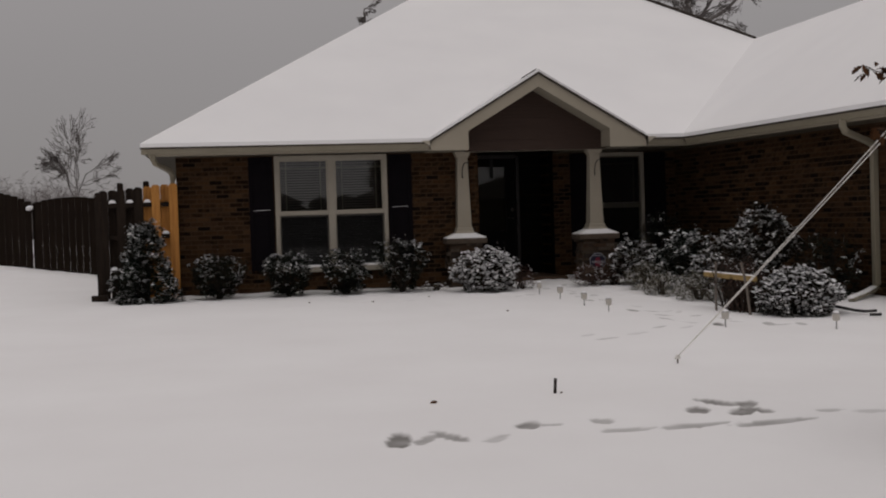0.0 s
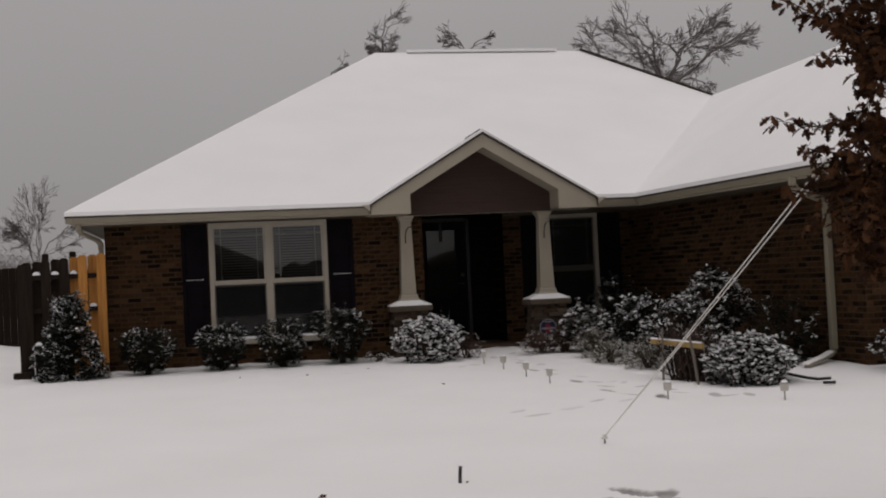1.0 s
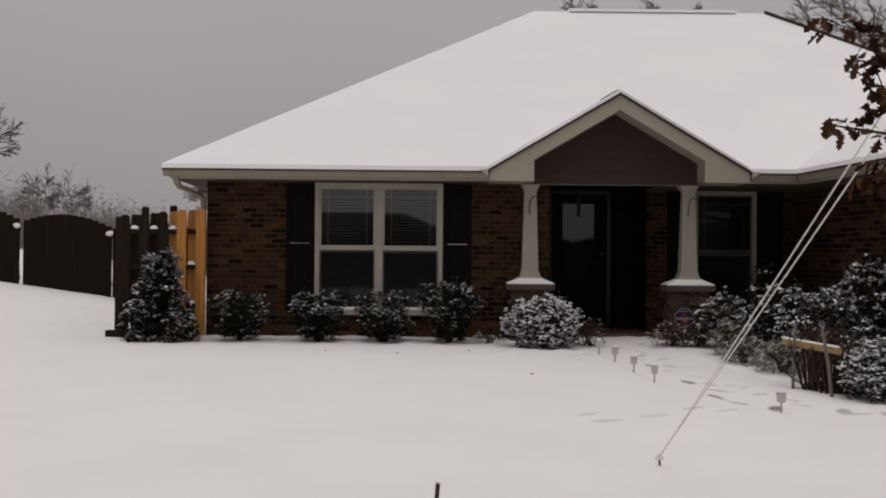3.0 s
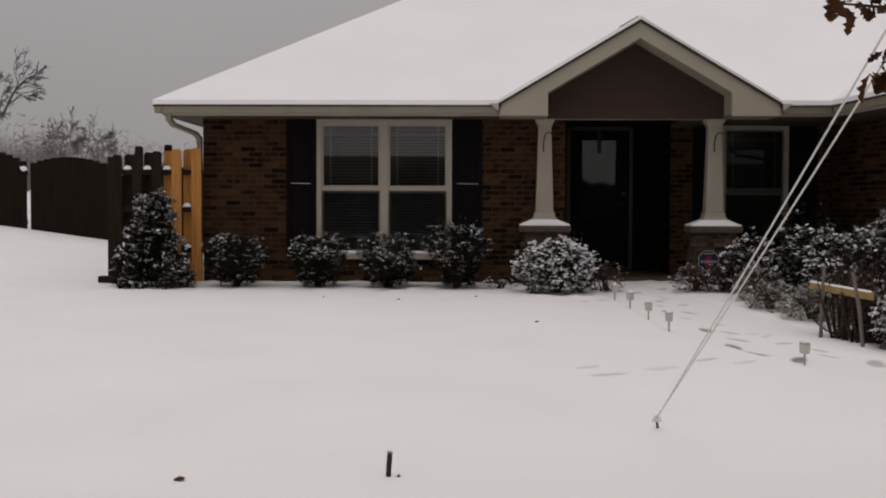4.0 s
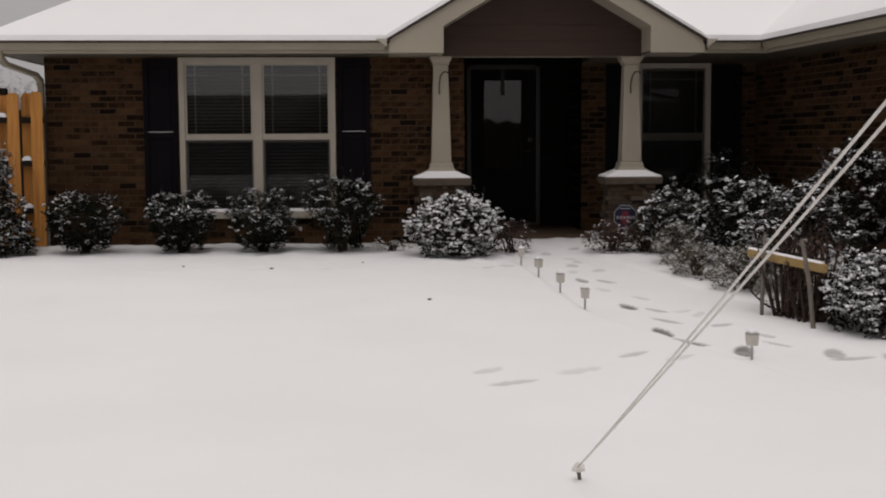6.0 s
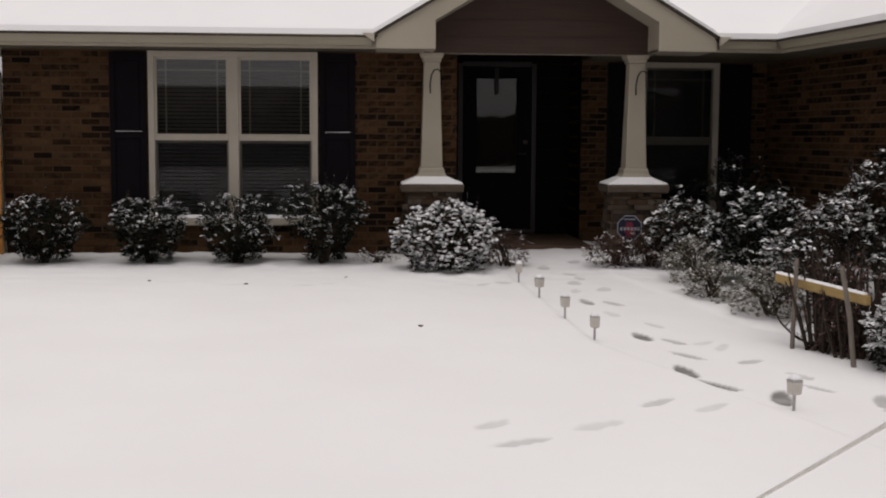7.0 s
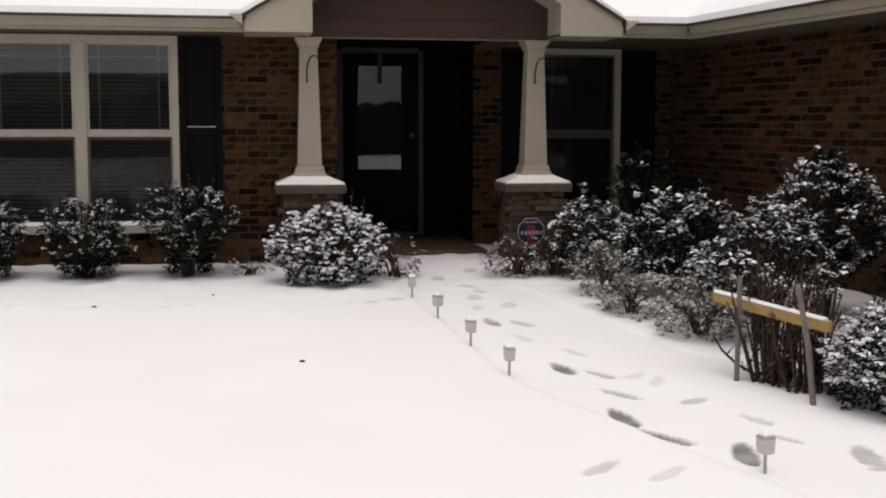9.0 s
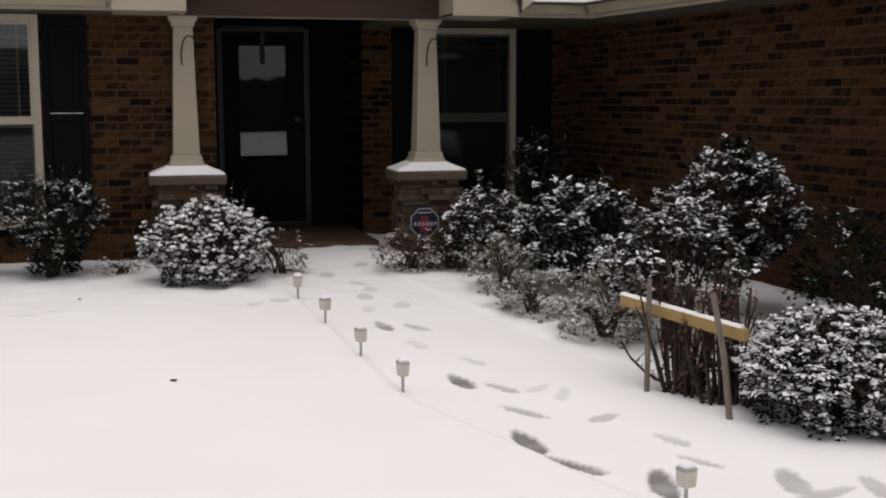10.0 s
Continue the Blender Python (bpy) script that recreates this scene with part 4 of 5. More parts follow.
gate = thing("yard_fence", (-9.3, 8.0, 0), "dark stained board fence with arched panels", "fence")
for k, (xa, xb, za, zm, zb_) in enumerate(((0.07, 1.92, 1.80, 1.9, 1.72), (1.99, 3.4, 1.72, 1.8, 1.7), (-1.86, 0.0, 1.93, 2.07, 1.80), (-3.78, -1.93, 2.10, 2.25, 1.95), (-5.70, -3.85, 2.30, 2.42, 2.15), (-7.62, -5.77, 2.45, 2.6, 2.3))):
    nb = 13
    for i in range(nb):
        u0, u1 = xa + (xb - xa) * i / nb, xa + (xb - xa) * (i + 1) / nb
        uc = (i + 0.5) / nb
        zt = (1 - uc) ** 2 * za + 2 * uc * (1 - uc) * (2 * zm - (za + zb_) / 2) + uc ** 2 * zb_
        zg = ground_z(-9.3 + (u0 + u1) / 2, 8.0)
        part("board", Mesh().box(u0 + 0.002, u1 - 0.002, 0, 0.02, zg - 0.03, zt), M_GATE, gate, fix=False)
    for zr in (0.55, 1.55):
        part("rail", Mesh().box(xa, xb, 0.022, 0.06, zr + (za - 1.9) * 0.8, zr + 0.09 + (za - 1.9) * 0.8), M_GATE, gate)
    part("latch", Mesh().blob((xb - 0.05, -0.03, zb_ - 0.12), 0.09, 0.05, 0.06, rnd), M_CLUMP, gate, "clump of snow on the latch")
for xp in (0.04, -3.81, -5.74):
    part("post", Mesh().box(xp - 0.035, xp + 0.035, 0.06, 0.13, 0.2, 1.8 - 0.08 * xp), M_GATE, gate)

# ---------------- neighbour ----------------
nb = thing("neighbour_house", (-14.35, 14.0, 0), "tan brick neighbour house with a steep gable roof", "house", turn=240)
part("wall", Mesh().box(0.45, 6.0, -6.0, -0.3, 0.0, 3.35), M_NBRICK, nb)
part("gable_wall", Mesh().prism([(0.45, -0.3, 3.351), (6.0, -0.3, 3.351), (3.2, -0.3, 6.15)], (0, -0.2, 0)), M_TRIM, nb, "beige gable siding")
part("rake_board", Mesh().prism([(-0.05, 0, 3.25), (3.2, 0, 6.5), (3.2, 0, 6.25), (0.15, 0, 3.2)], (0, -0.04, 0)), M_TRIM, nb)
nroof = part("roof", Mesh().prism([(-0.1, 0.03, 3.27), (3.2, 0.03, 6.57), (6.5, 0.03, 3.27), (6.4, 0.03, 3.22), (3.2, 0.03, 6.5), (0.0, 0.03, 3.22)], (0, -6.5, 0)), M_SHINGLE, nb)
part("roof_snow", Mesh().prism([(0.02, -0.1, 3.42), (3.2, -0.1, 6.64), (6.38, -0.1, 3.42), (6.38, -0.1, 3.37), (3.2, -0.1, 6.575), (0.02, -0.1, 3.37)], (0, -6.3, 0)), M_SNOW, nroof, "snow on the roof")
part("soffit", Mesh().box(0.0, 0.5, -6.3, -0.05, 3.1, 3.18), M_TRIM, nb)


# ---------------- shrubs ----------------
def leaf_quad(m, c, d, up, ln, wd, bend=0.2):
    """A pointed leaf, folded a little along its rib."""
    d, s = d.normalized(), d.cross(up)
    s = s.normalized() if s.length > 1e-4 else Vector((1, 0, 0))
    n = s.cross(d)
    m.add([c, c + d * ln * 0.5 + s * wd - n * bend * wd, c + d * ln - n * ln * 0.15, c + d * ln * 0.5 - s * wd - n * bend * wd], [(0, 1, 2), (0, 2, 3)])


def shrub(name, label, at, rx, ry, h, seed, leaf_mat, leaves=2200, leaf=0.04, snow=420, flake=0.022, shape="dome", stems=9, base=0.12, snow_low=0.25, open_=0.0, group="shrubs by the house", shoots=0):
    """Stems, leaves and snow lumps; shape: dome, vase, cone or tall."""
    rnd = random.Random(seed)
    off = seed * 7.3
    x, y = at
    sh_ = thing(name, (x, y, ground_z(x, y) - 0.02), label, "shrub", group)

    def width(t):
        if shape == "dome":
            return math.sqrt(max(0.0, 1 - (max(0.0, t - 0.35) / 0.65) ** 2)) * (0.72 + 0.28 * min(1, t / 0.35))
        if shape == "vase":
            return (0.42 + 0.58 * min(1, t / 0.62)) * math.sqrt(max(0.0, 1 - (max(0.0, t - 0.6) / 0.42) ** 2))
        if shape == "cone":
            if t < 0.35:
                return 0.9 + 0.1 * min(1, t / 0.15)
            if t < 0.68:
                return 1 - 0.56 * smoothstep(0.3, 0.7, t)
            return 0.47 * math.sqrt(max(0.0, 1 - ((t - 0.68) / 0.33) ** 2))
        return (0.25 + 0.75 * smoothstep(0.22, 0.5, t)) * max(0.0, 1 - (max(0.0, t - 0.48) / 0.53) ** 1.5)

    def point(inner):
        while True:
            t = rnd.uniform(base if shape != "tall" else 0.3, 1.0)
            if rnd.random() < 0.25 + 0.75 * width(t):
                break
        a = rnd.uniform(0, 2 * math.pi)
        lump = 1 + 0.5 * noise.noise(Vector((math.cos(a) * 2.0 + off, math.sin(a) * 2.0, t * 3.6)))
        r = width(t) * lump * (1 - inner * rnd.random() ** 1.8)
        return Vector((math.cos(a) * rx * r, math.sin(a) * ry * r, h * t * (0.93 + 0.1 * lump))), a, t

    st = Mesh()
    for k in range(stems):
        a = rnd.uniform(0, 2 * math.pi)
        e = Vector((math.cos(a) * rx * 0.75 * width(0.7), math.sin(a) * ry * 0.75 * width(0.7), h * rnd.uniform(0.6, 0.9)))
        b = Vector((rnd.uniform(-0.05, 0.05), rnd.uniform(-0.05, 0.05), 0))
        mid = b.lerp(e, 0.5) + Vector((-e.x * 0.12, -e.y * 0.12, 0.03))
        r0 = 0.012 if shape != "tall" else 0.018
        st.tube([b, mid, e], [r0, r0 * 0.7, r0 * 0.3], 5)
        for q in range(3):
            p = mid.lerp(e, rnd.uniform(0.1, 0.9))
            st.tube([p, p + Vector((rnd.uniform(-1, 1) * rx * 0.3, rnd.uniform(-1, 1) * ry * 0.3, h * rnd.uniform(0.05, 0.2)))], [r0 * 0.4, r0 * 0.15], 4)
    lf, sn = Mesh(), Mesh()

    def gap(p):
        return open_ and noise.noise(Vector((p.x * 4 + off, p.y * 4, p.z * 4))) < open_ - 0.5

    for k in range(int(leaves * 0.6)):
        p, a, t = point(0.8)
        if gap(p):
            continue
        d = Vector((math.cos(a) + rnd.uniform(-0.9, 0.9), math.sin(a) + rnd.uniform(-0.9, 0.9), rnd.uniform(-0.5, 0.9)))
        ln = leaf * rnd.uniform(0.7, 1.3)
        leaf_quad(lf, p, d, Vector((rnd.uniform(-0.4, 0.4), rnd.uniform(-0.4, 0.4), 1)), ln, ln * 0.28)
    # sprigs: whorls of drooping leaves at the shoot tips, some of them loaded with snow
    load = snow / (leaves + 900.0)
    for k in range(int(leaves / 11)):
        p, a, t = point(0.3)
        if gap(p):
            continue
        out = Vector((math.cos(a), math.sin(a), 0.25 + 0.9 * max(0.0, t - 0.3)))
        p = p + out.normalized() * leaf * (rnd.random() ** 3) * (2.6 if t > 0.35 else 0.8)
        patch = 0.5 + noise.noise(Vector((p.x * 6 + off, p.y * 6, p.z * 6 + 9)))
        chance = (snow_low + (1 - snow_low) * t ** 1.1) * (0.25 + 1.7 * patch) * min(1.7, 0.16 + 7 * load)
        white = rnd.random() < chance
        for q in range(rnd.randint(7, 12)):
            g = rnd.uniform(0, 6.28)
            d = out * rnd.uniform(0.2, 0.8) + Vector((math.cos(g), math.sin(g), rnd.uniform(-0.75, 0.15)))
            ln = leaf * rnd.uniform(0.75, 1.35)
            up = Vector((rnd.uniform(-0.3, 0.3), rnd.uniform(-0.3, 0.3), 1))
            c = p + Vector((rnd.uniform(-1, 1), rnd.uniform(-1, 1), rnd.uniform(-1, 1))) * leaf * 0.35
            leaf_quad(lf, c, d, up, ln, ln * 0.3)
            if white and rnd.random() < 0.8:
                leaf_quad(sn, c + Vector((0, 0, 0.005)) + d.normalized() * ln * 0.08, d, up, ln * rnd.uniform(0.6, 1.0), ln * rnd.uniform(0.18, 0.32))
        if white:
            for q in range(rnd.choice((0, 1, 1, 2, 3)) + (3 if load > 0.2 else 1 if load > 0.1 else 0)):
                f = flake * rnd.choice((0.22, 0.3, 0.4, 0.55, 0.7, 0.95)) * (1.15 if load > 0.2 else 1.0)
                j = leaf * 0.6
                sn.blob(p + Vector((rnd.uniform(-j, j), rnd.uniform(-j, j), f * 0.4 + rnd.uniform(-j, j) * 0.3)), f * rnd.uniform(0.7, 1.4), f * rnd.uniform(0.7, 1.4), f * rnd.uniform(0.5, 1.0), rnd, 0.45)
    # loose shoots over the top, with small paired leaves and specks of snow
    for k in range(shoots):
        a = rnd.uniform(0, 2 * math.pi)
        b = Vector((math.cos(a) * rx * rnd.uniform(0.2, 0.85), math.sin(a) * ry * rnd.uniform(0.2, 0.85), h * rnd.uniform(0.72, 0.9)))
        e = b + Vector((math.cos(a) * rnd.uniform(0.0, 0.12), math.sin(a) * 0.05, rnd.uniform(0.12, 0.32)))
        st.tube([b, b.lerp(e, 0.5) + Vector((0.01, 0, 0)), e], [0.004, 0.003, 0.0015], 4)
        for q in range(9):
            p, g = b.lerp(e, (q + 0.5) / 9), rnd.uniform(0, 6.28)
            d = Vector((math.cos(g), math.sin(g), rnd.uniform(-0.1, 0.7)))
            leaf_quad(lf, p, d, Vector((0, 0, 1)), leaf * 0.75, leaf * 0.2)
            if rnd.random() < 0.4:
                leaf_quad(sn, p + Vector((0, 0, 0.004)), d, Vector((0, 0, 1)), leaf * 0.6, leaf * 0.17)
    tagged(part("stem_tangle", st, M_TWIG, sh_, fix=False), kind="stuff")
    tagged(part("foliage", lf, leaf_mat, sh_, fix=False), kind="stuff")
    tagged(part("snow", sn, M_CLUMP, sh_, "wet snow lumps on the leaves", fix=False), kind="stuff")
    return sh_


shrub("conical_shrub", "conical evergreen shrub speckled with snow by the fence", (-6.27, -0.8), 0.44, 0.4, 1.2, 1, M_LEAF, 9500, 0.046, 900, 0.013, "cone", 12, 0.03, 0.5, shoots=10)
shrub("holly_shrub", "clipped evergreen shrub dusted with snow against brick", (-5.2, -0.85), 0.39, 0.34, 0.64, 2, M_LEAF, 6000, 0.036, 380, 0.010, "vase", 10, 0.1, 0.25, shoots=8)
shrub("holly_shrub", "low evergreen shrub dusted with snow under the window", (-4.13, -0.85), 0.36, 0.34, 0.64, 3, M_LEAF, 5600, 0.036, 380, 0.010, "vase", 10, 0.1, 0.25, shoots=10)
shrub("holly_shrub", "bushy evergreen shrub dusted with snow under the window", (-3.24, -0.82), 0.37, 0.34, 0.66, 4, M_LEAF, 5600, 0.036, 380, 0.010, "vase", 10, 0.1, 0.25, 0.1, shoots=16)
shrub("holly_shrub", "taller evergreen shrub with loose shoots beside the window", (-2.33, -0.8), 0.38, 0.34, 0.80, 5, M_LEAF, 6600, 0.036, 300, 0.009, "vase", 14, 0.08, 0.2, 0.15, shoots=22)
shrub("snowy_round_shrub", "round shrub heaped with snow beside the stone pier", (-1.11, -1.32), 0.47, 0.42, 0.67, 6, M_NANDINA, 9500, 0.031, 3600, 0.017, "dome", 12, 0.04, 0.3, shoots=8)
shrub("buried_herb_clump", "low dead perennial stems half buried in drifted snow", (-1.8, -0.72), 0.26, 0.2, 0.13, 31, M_DRY, 420, 0.022, 100, 0.016, "dome", 8, 0.05, 0.7)
shrub("low_dark_shrub", "small bare dark shrub next to the porch slab", (-0.46, -0.95), 0.24, 0.25, 0.36, 7, M_RUST, 1100, 0.028, 40, 0.008, "dome", 8, 0.05, 0.2)
shrub("rusty_herb_clump", "low rusty dead perennial clump round the pier foot", (0.66, -1.15), 0.28, 0.26, 0.32, 8, M_RUST, 1500, 0.028, 130, 0.009, "dome", 12, 0.05, 0.4)
shrub("rusty_herb_clump", "rusty brown dead perennials beside the pier", (1.02, -1.2), 0.3, 0.28, 0.38, 9, M_RUST, 1400, 0.028, 140, 0.009, "dome", 12, 0.05, 0.4)
shrub("snowy_shrub", "broadleaf shrub with snow on every leaf near the pier", (1.34, -1.3), 0.38, 0.36, 0.68, 10, M_NANDINA, 3200, 0.05, 700, 0.019, "dome", 10, 0.15, 0.4, 0.1)
shrub("dark_back_shrub", "dark broadleaf shrub with sparse snow against the wall", (2.22, -0.1), 0.48, 0.45, 1.05, 11, M_LEAF, 2000, 0.055, 90, 0.012, "dome", 12, 0.1, 0.3, 0.3, shoots=10)
shrub("snowy_shrub", "broadleaf shrub weighed down by snow in the bed", (1.76, -2.4), 0.44, 0.42, 0.86, 12, M_LEAF, 4200, 0.062, 560, 0.022, "dome", 12, 0.15, 0.35, 0.25)
shrub("grey_herb_clump", "dry grey-green perennial clump edging the snowy bed", (1.18, -2.3), 0.3, 0.4, 0.42, 13, M_DRY, 2300, 0.026, 260, 0.008, "dome", 14, 0.03, 0.6, 0.1)
shrub("grey_herb_clump", "sprawling grey dead perennials along the bed", (1.08, -3.2), 0.26, 0.4, 0.3, 14, M_DRY, 2000, 0.026, 260, 0.008, "dome", 14, 0.03, 0.6, 0.1)
shrub("grey_herb_clump", "sprawling grey dead perennials by the wooden rail", (1.28, -4.05), 0.28, 0.36, 0.28, 15, M_DRY, 2000, 0.026, 260, 0.008, "dome", 14, 0.03, 0.6, 0.1)
shrub("grey_herb_clump", "matted dry perennials behind the bed edge", (1.6, -3.4), 0.32, 0.42, 0.34, 16, M_DRY, 1800, 0.026, 200, 0.008, "dome", 12, 0.03, 0.6, 0.1)
shrub("tall_shrub", "tall leggy evergreen shrub carrying snow by the wing", (2.38, -3.7), 0.52, 0.48, 1.22, 17, M_NANDINA, 9500, 0.046, 1100, 0.014, "tall", 20, 0.3, 0.3, 0.2, shoots=14)
shrub("leggy_shrub", "leggy brown-leaved shrub with snow beside the tall one", (1.62, -4.35), 0.44, 0.42, 0.90, 18, M_NANDINA, 3400, 0.046, 650, 0.014, "tall", 18, 0.3, 0.35, 0.15, shoots=10)
shrub("dark_back_shrub", "dark thin shrub with few snow specks by the wing wall", (2.92, -4.45), 0.4, 0.55, 0.78, 21, M_LEAF, 2600, 0.045, 70, 0.010, "dome", 14, 0.05, 0.3, 0.2, shoots=10)
shrub("snowy_round_shrub", "wide rounded shrub frosted with snow in the bed", (1.77, -6.0), 0.48, 0.47, 0.55, 19, M_NANDINA, 10000, 0.034, 3000, 0.014, "dome", 14, 0.04, 0.4)
shrub("snowy_round_shrub", "rounded shrub frosted with snow under the wing window", (4.05, -6.15), 0.62, 0.5, 0.72, 20, M_LEAF, 3000, 0.04, 700, 0.017, "dome", 14, 0.04, 0.35)
# bare stem clumps under the tall shrub
for k, (bx, by) in enumerate(((1.22, -5.35), (1.32, -5.62))):
    rnd = random.Random(40 + k)
    cl = thing("stem_clump", (bx, by, ground_z(bx, by)), "dense clump of bare brown shrub stems in snow", "shrub", "stem clumps")
    stm, twl = Mesh(), Mesh()
    for i in range(34):
        a, r = rnd.uniform(0, 6.28), rnd.uniform(0.0, 0.12)
        b = Vector((math.cos(a) * r, math.sin(a) * r, -0.02))
        e = Vector((math.cos(a) * r * 2.6 + rnd.uniform(-.05, .05) + 0.08, math.sin(a) * r * 2.6 + 0.1, rnd.uniform(0.35, 0.75)))
        stm.tube([b, b.lerp(e, 0.5) + Vector((rnd.uniform(-.03, .03), rnd.uniform(-.03, .03), 0)), e], [0.011, 0.008, 0.004], 5)
        for q in range(26):
            p = b.lerp(e, rnd.uniform(0.08, 1)) + Vector((rnd.uniform(-.03, .03), rnd.uniform(-.03, .03), 0))
            leaf_quad(twl, p, Vector((rnd.uniform(-1, 1), rnd.uniform(-1, 1), rnd.uniform(-.6, .4))), Vector((0, 0, 1)), 0.04, 0.011)
    tagged(part("stem_tangle", stm, M_TWIG, cl, fix=False), kind="stuff")
    tagged(part("dead_foliage", twl, M_RUST, cl, fix=False), kind="stuff")

# ---------------- wooden rail in the bed ----------------
rail = thing("stake_rail", (1.1, -5.4, 0), "yellow lumber rail tied to two grey wooden stakes, snow-topped", "plant support")
a, b = Vector((-0.06, 0.52, 0.345)), Vector((0.17, -0.51, 0.318))
d = (b - a)
sd = d.cross(Vector((0, 0, 1))).normalized() * 0.02
board = part("board", Mesh().prism([a - sd + Vector((0, 0, -0.028)), a + sd + Vector((0, 0, -0.028)), a + sd + Vector((0, 0, 0.035)), a - sd + Vector((0, 0, 0.035))], d), M_YELLOW, rail, bevel=0.004)
part("board_snow", Mesh().prism([a - sd * 0.9 + Vector((0, 0, 0.036)), a + sd * 0.9 + Vector((0, 0, 0.036)), a + sd * 0.5 + Vector((0, 0, 0.05)), a - sd * 0.5 + Vector((0, 0, 0.05))], d * 0.97), M_SNOW, board, "strip of snow")
part("stake", Mesh().tube([(-0.09, 0.10, -0.12), (-0.075, 0.13, 0.2), (-0.04, 0.2, 0.52)], [0.016, 0.016, 0.015], 7), M_STICK, rail)
part("stake", Mesh().tube([(0.10, -0.49, -0.12), (0.075, -0.46, 0.2), (0.03, -0.41, 0.53)], [0.018, 0.017, 0.016], 7), M_STICK, rail)
fb, rnd = Mesh(), random.Random(61)
spine = [Vector(p) for p in ((0.98, -5.0, 0.13), (1.0, -5.1, 0.05), (1.04, -5.22, -0.01), (1.1, -5.32, -0.05), (1.22, -5.36, -0.06))]
fb.tube(spine, [0.005, 0.007, 0.008, 0.008, 0.004], 6)
for k in range(16):
    p = spine[k % 4].lerp(spine[k % 4 + 1], rnd.random())
    fb.tube([p, p + Vector((rnd.uniform(-.06, .06), rnd.uniform(-.06, .06), rnd.uniform(-0.01, .07)))], [0.004, 0.002], 4)
tagged(obj("fallen_branch", fb, M_TWIG, fix=False), "bare twiggy fallen branch leaning by the stake", "branch")


# ---------------- path lights ----------------
def path_light(x, y):
    p = thing("path_light", (x, y, ground_z(x, y) - 0.01), "small solar path light with cloudy lantern and snow cap", "garden light", "solar path lights")
    part("stake", Mesh().tube([(0, 0, -0.05), (0, 0, 0.1)], 0.0085, 8), M_STEEL, p, "thin steel stake")
    part("lantern", Mesh().frusta(0, 0, [(0.1, 0.024, 0.024), (0.107, 0.029, 0.029), (0.168, 0.032, 0.032), (0.173, 0.03, 0.03)]), M_LAMP, p, bevel=0.006)
    cap = part("cap", Mesh().frusta(0, 0, [(0.173, 0.033, 0.033), (0.18, 0.033, 0.033), (0.186, 0.024, 0.024)]), M_STEEL, p, "steel cap", bevel=0.003)
    sn = Mesh().frusta(0, 0, [(0.183, 0.027, 0.027), (0.194, 0.028, 0.028), (0.206, 0.019, 0.019), (0.211, 0.008, 0.008)])
    part("cap_snow", sn, M_CLUMP, cap, "round cap of snow", bevel=0.008)
    return p


pl = path_light(-0.487, -2.24)
for x, y, tw in ((-0.44, -3.22, 25), (-0.385, -4.2, 10), (-0.32, -5.05, 0), (0.39, -7.02, 14), (1.38, -7.65, 30), (2.29, -8.1, 5)):
    copy_thing(pl, pose(x, y, ground_z(x, y) - 0.01, 0, 0, tw))

# ---------------- yard sign ----------------
sign = thing("yard_sign", (0.88, -0.80, 0.0), "octagonal navy security sign with white ring and red emblem", "sign")
oct_ = lambda r, y: [(r * math.cos(radians(22.5 + 45 * i)), y, 0.40 + r * math.sin(radians(22.5 + 45 * i))) for i in range(8)]
part("post", Mesh().tube([(0, 0.015, -0.1), (0, 0.015, 0.4)], 0.008, 6), M_STEEL, sign)
plate = part("plate", Mesh().prism(oct_(0.148, 0), (0, 0.006, 0)), M_SIGN, sign)
ringm = Mesh()
o1, o2 = oct_(0.142, -0.0035), oct_(0.131, -0.0035)
ringm.add(o1 + o2, [(i, (i + 1) % 8, 8 + (i + 1) % 8, 8 + i) for i in range(8)])
part("ring", ringm, M_SIGNWHITE, plate, "white ring")
part("emblem", Mesh().prism([(-0.03, -0.003, 0.31), (0.03, -0.003, 0.31), (0.055, -0.003, 0.37), (0.03, -0.003, 0.46), (-0.03, -0.003, 0.46), (-0.055, -0.003, 0.37)], (0, 0.002, 0)), M_SIGNRED, plate, "red emblem")
for i, x in enumerate((-0.1, -0.062, -0.024, 0.014, 0.05, 0.085)):
    part("letter_bar", Mesh().box(x, x + 0.024, -0.006, -0.0035, 0.372, 0.405), M_SIGNWHITE, plate)
part("letter_bar", Mesh().box(-0.06, 0.06, -0.006, -0.0035, 0.485, 0.497), M_SIGNWHITE, plate)

# ---------------- pipe, peg, black drain pieces, crumbs on the snow ----------------
z0 = ground_z(-2.55, -10.59)
pipe = thing("ground_pipe", (-2.55, -10.59, z0), "short dark iron pipe standing in the lawn snow", "pipe")
part("tube", Mesh().tube([(0, 0, -0.05), (0.004, 0, 0.05), (0.009, 0, 0.115)], 0.0125, 10), M_PIPE, pipe)
part("rim", Mesh().tube([(0.009, 0, 0.113), (0.01, 0, 0.118)], 0.0145, 10), M_STEEL, pipe, "pale worn rim")
drain = [((2.22, -6.05, 0.02), (2.33, -6.3, -0.02), (2.40, -6.42, -0.03), (2.54, -6.45, -0.03)), ((2.33, -6.66, -0.05), (2.4, -6.7, -0.05), (2.45, -6.71, -0.05))]
for pts in drain:
    tagged(obj("drain_pipe", Mesh().tube([(x, y, ground_z(x, y) + 0.03 + (z + 0.05) * 0.6) for x, y, z in pts], 0.017, 8), M_IRON), "piece of black corrugated drain pipe half in snow", "pipe", "drain pipe pieces")
rnd = random.Random(77)
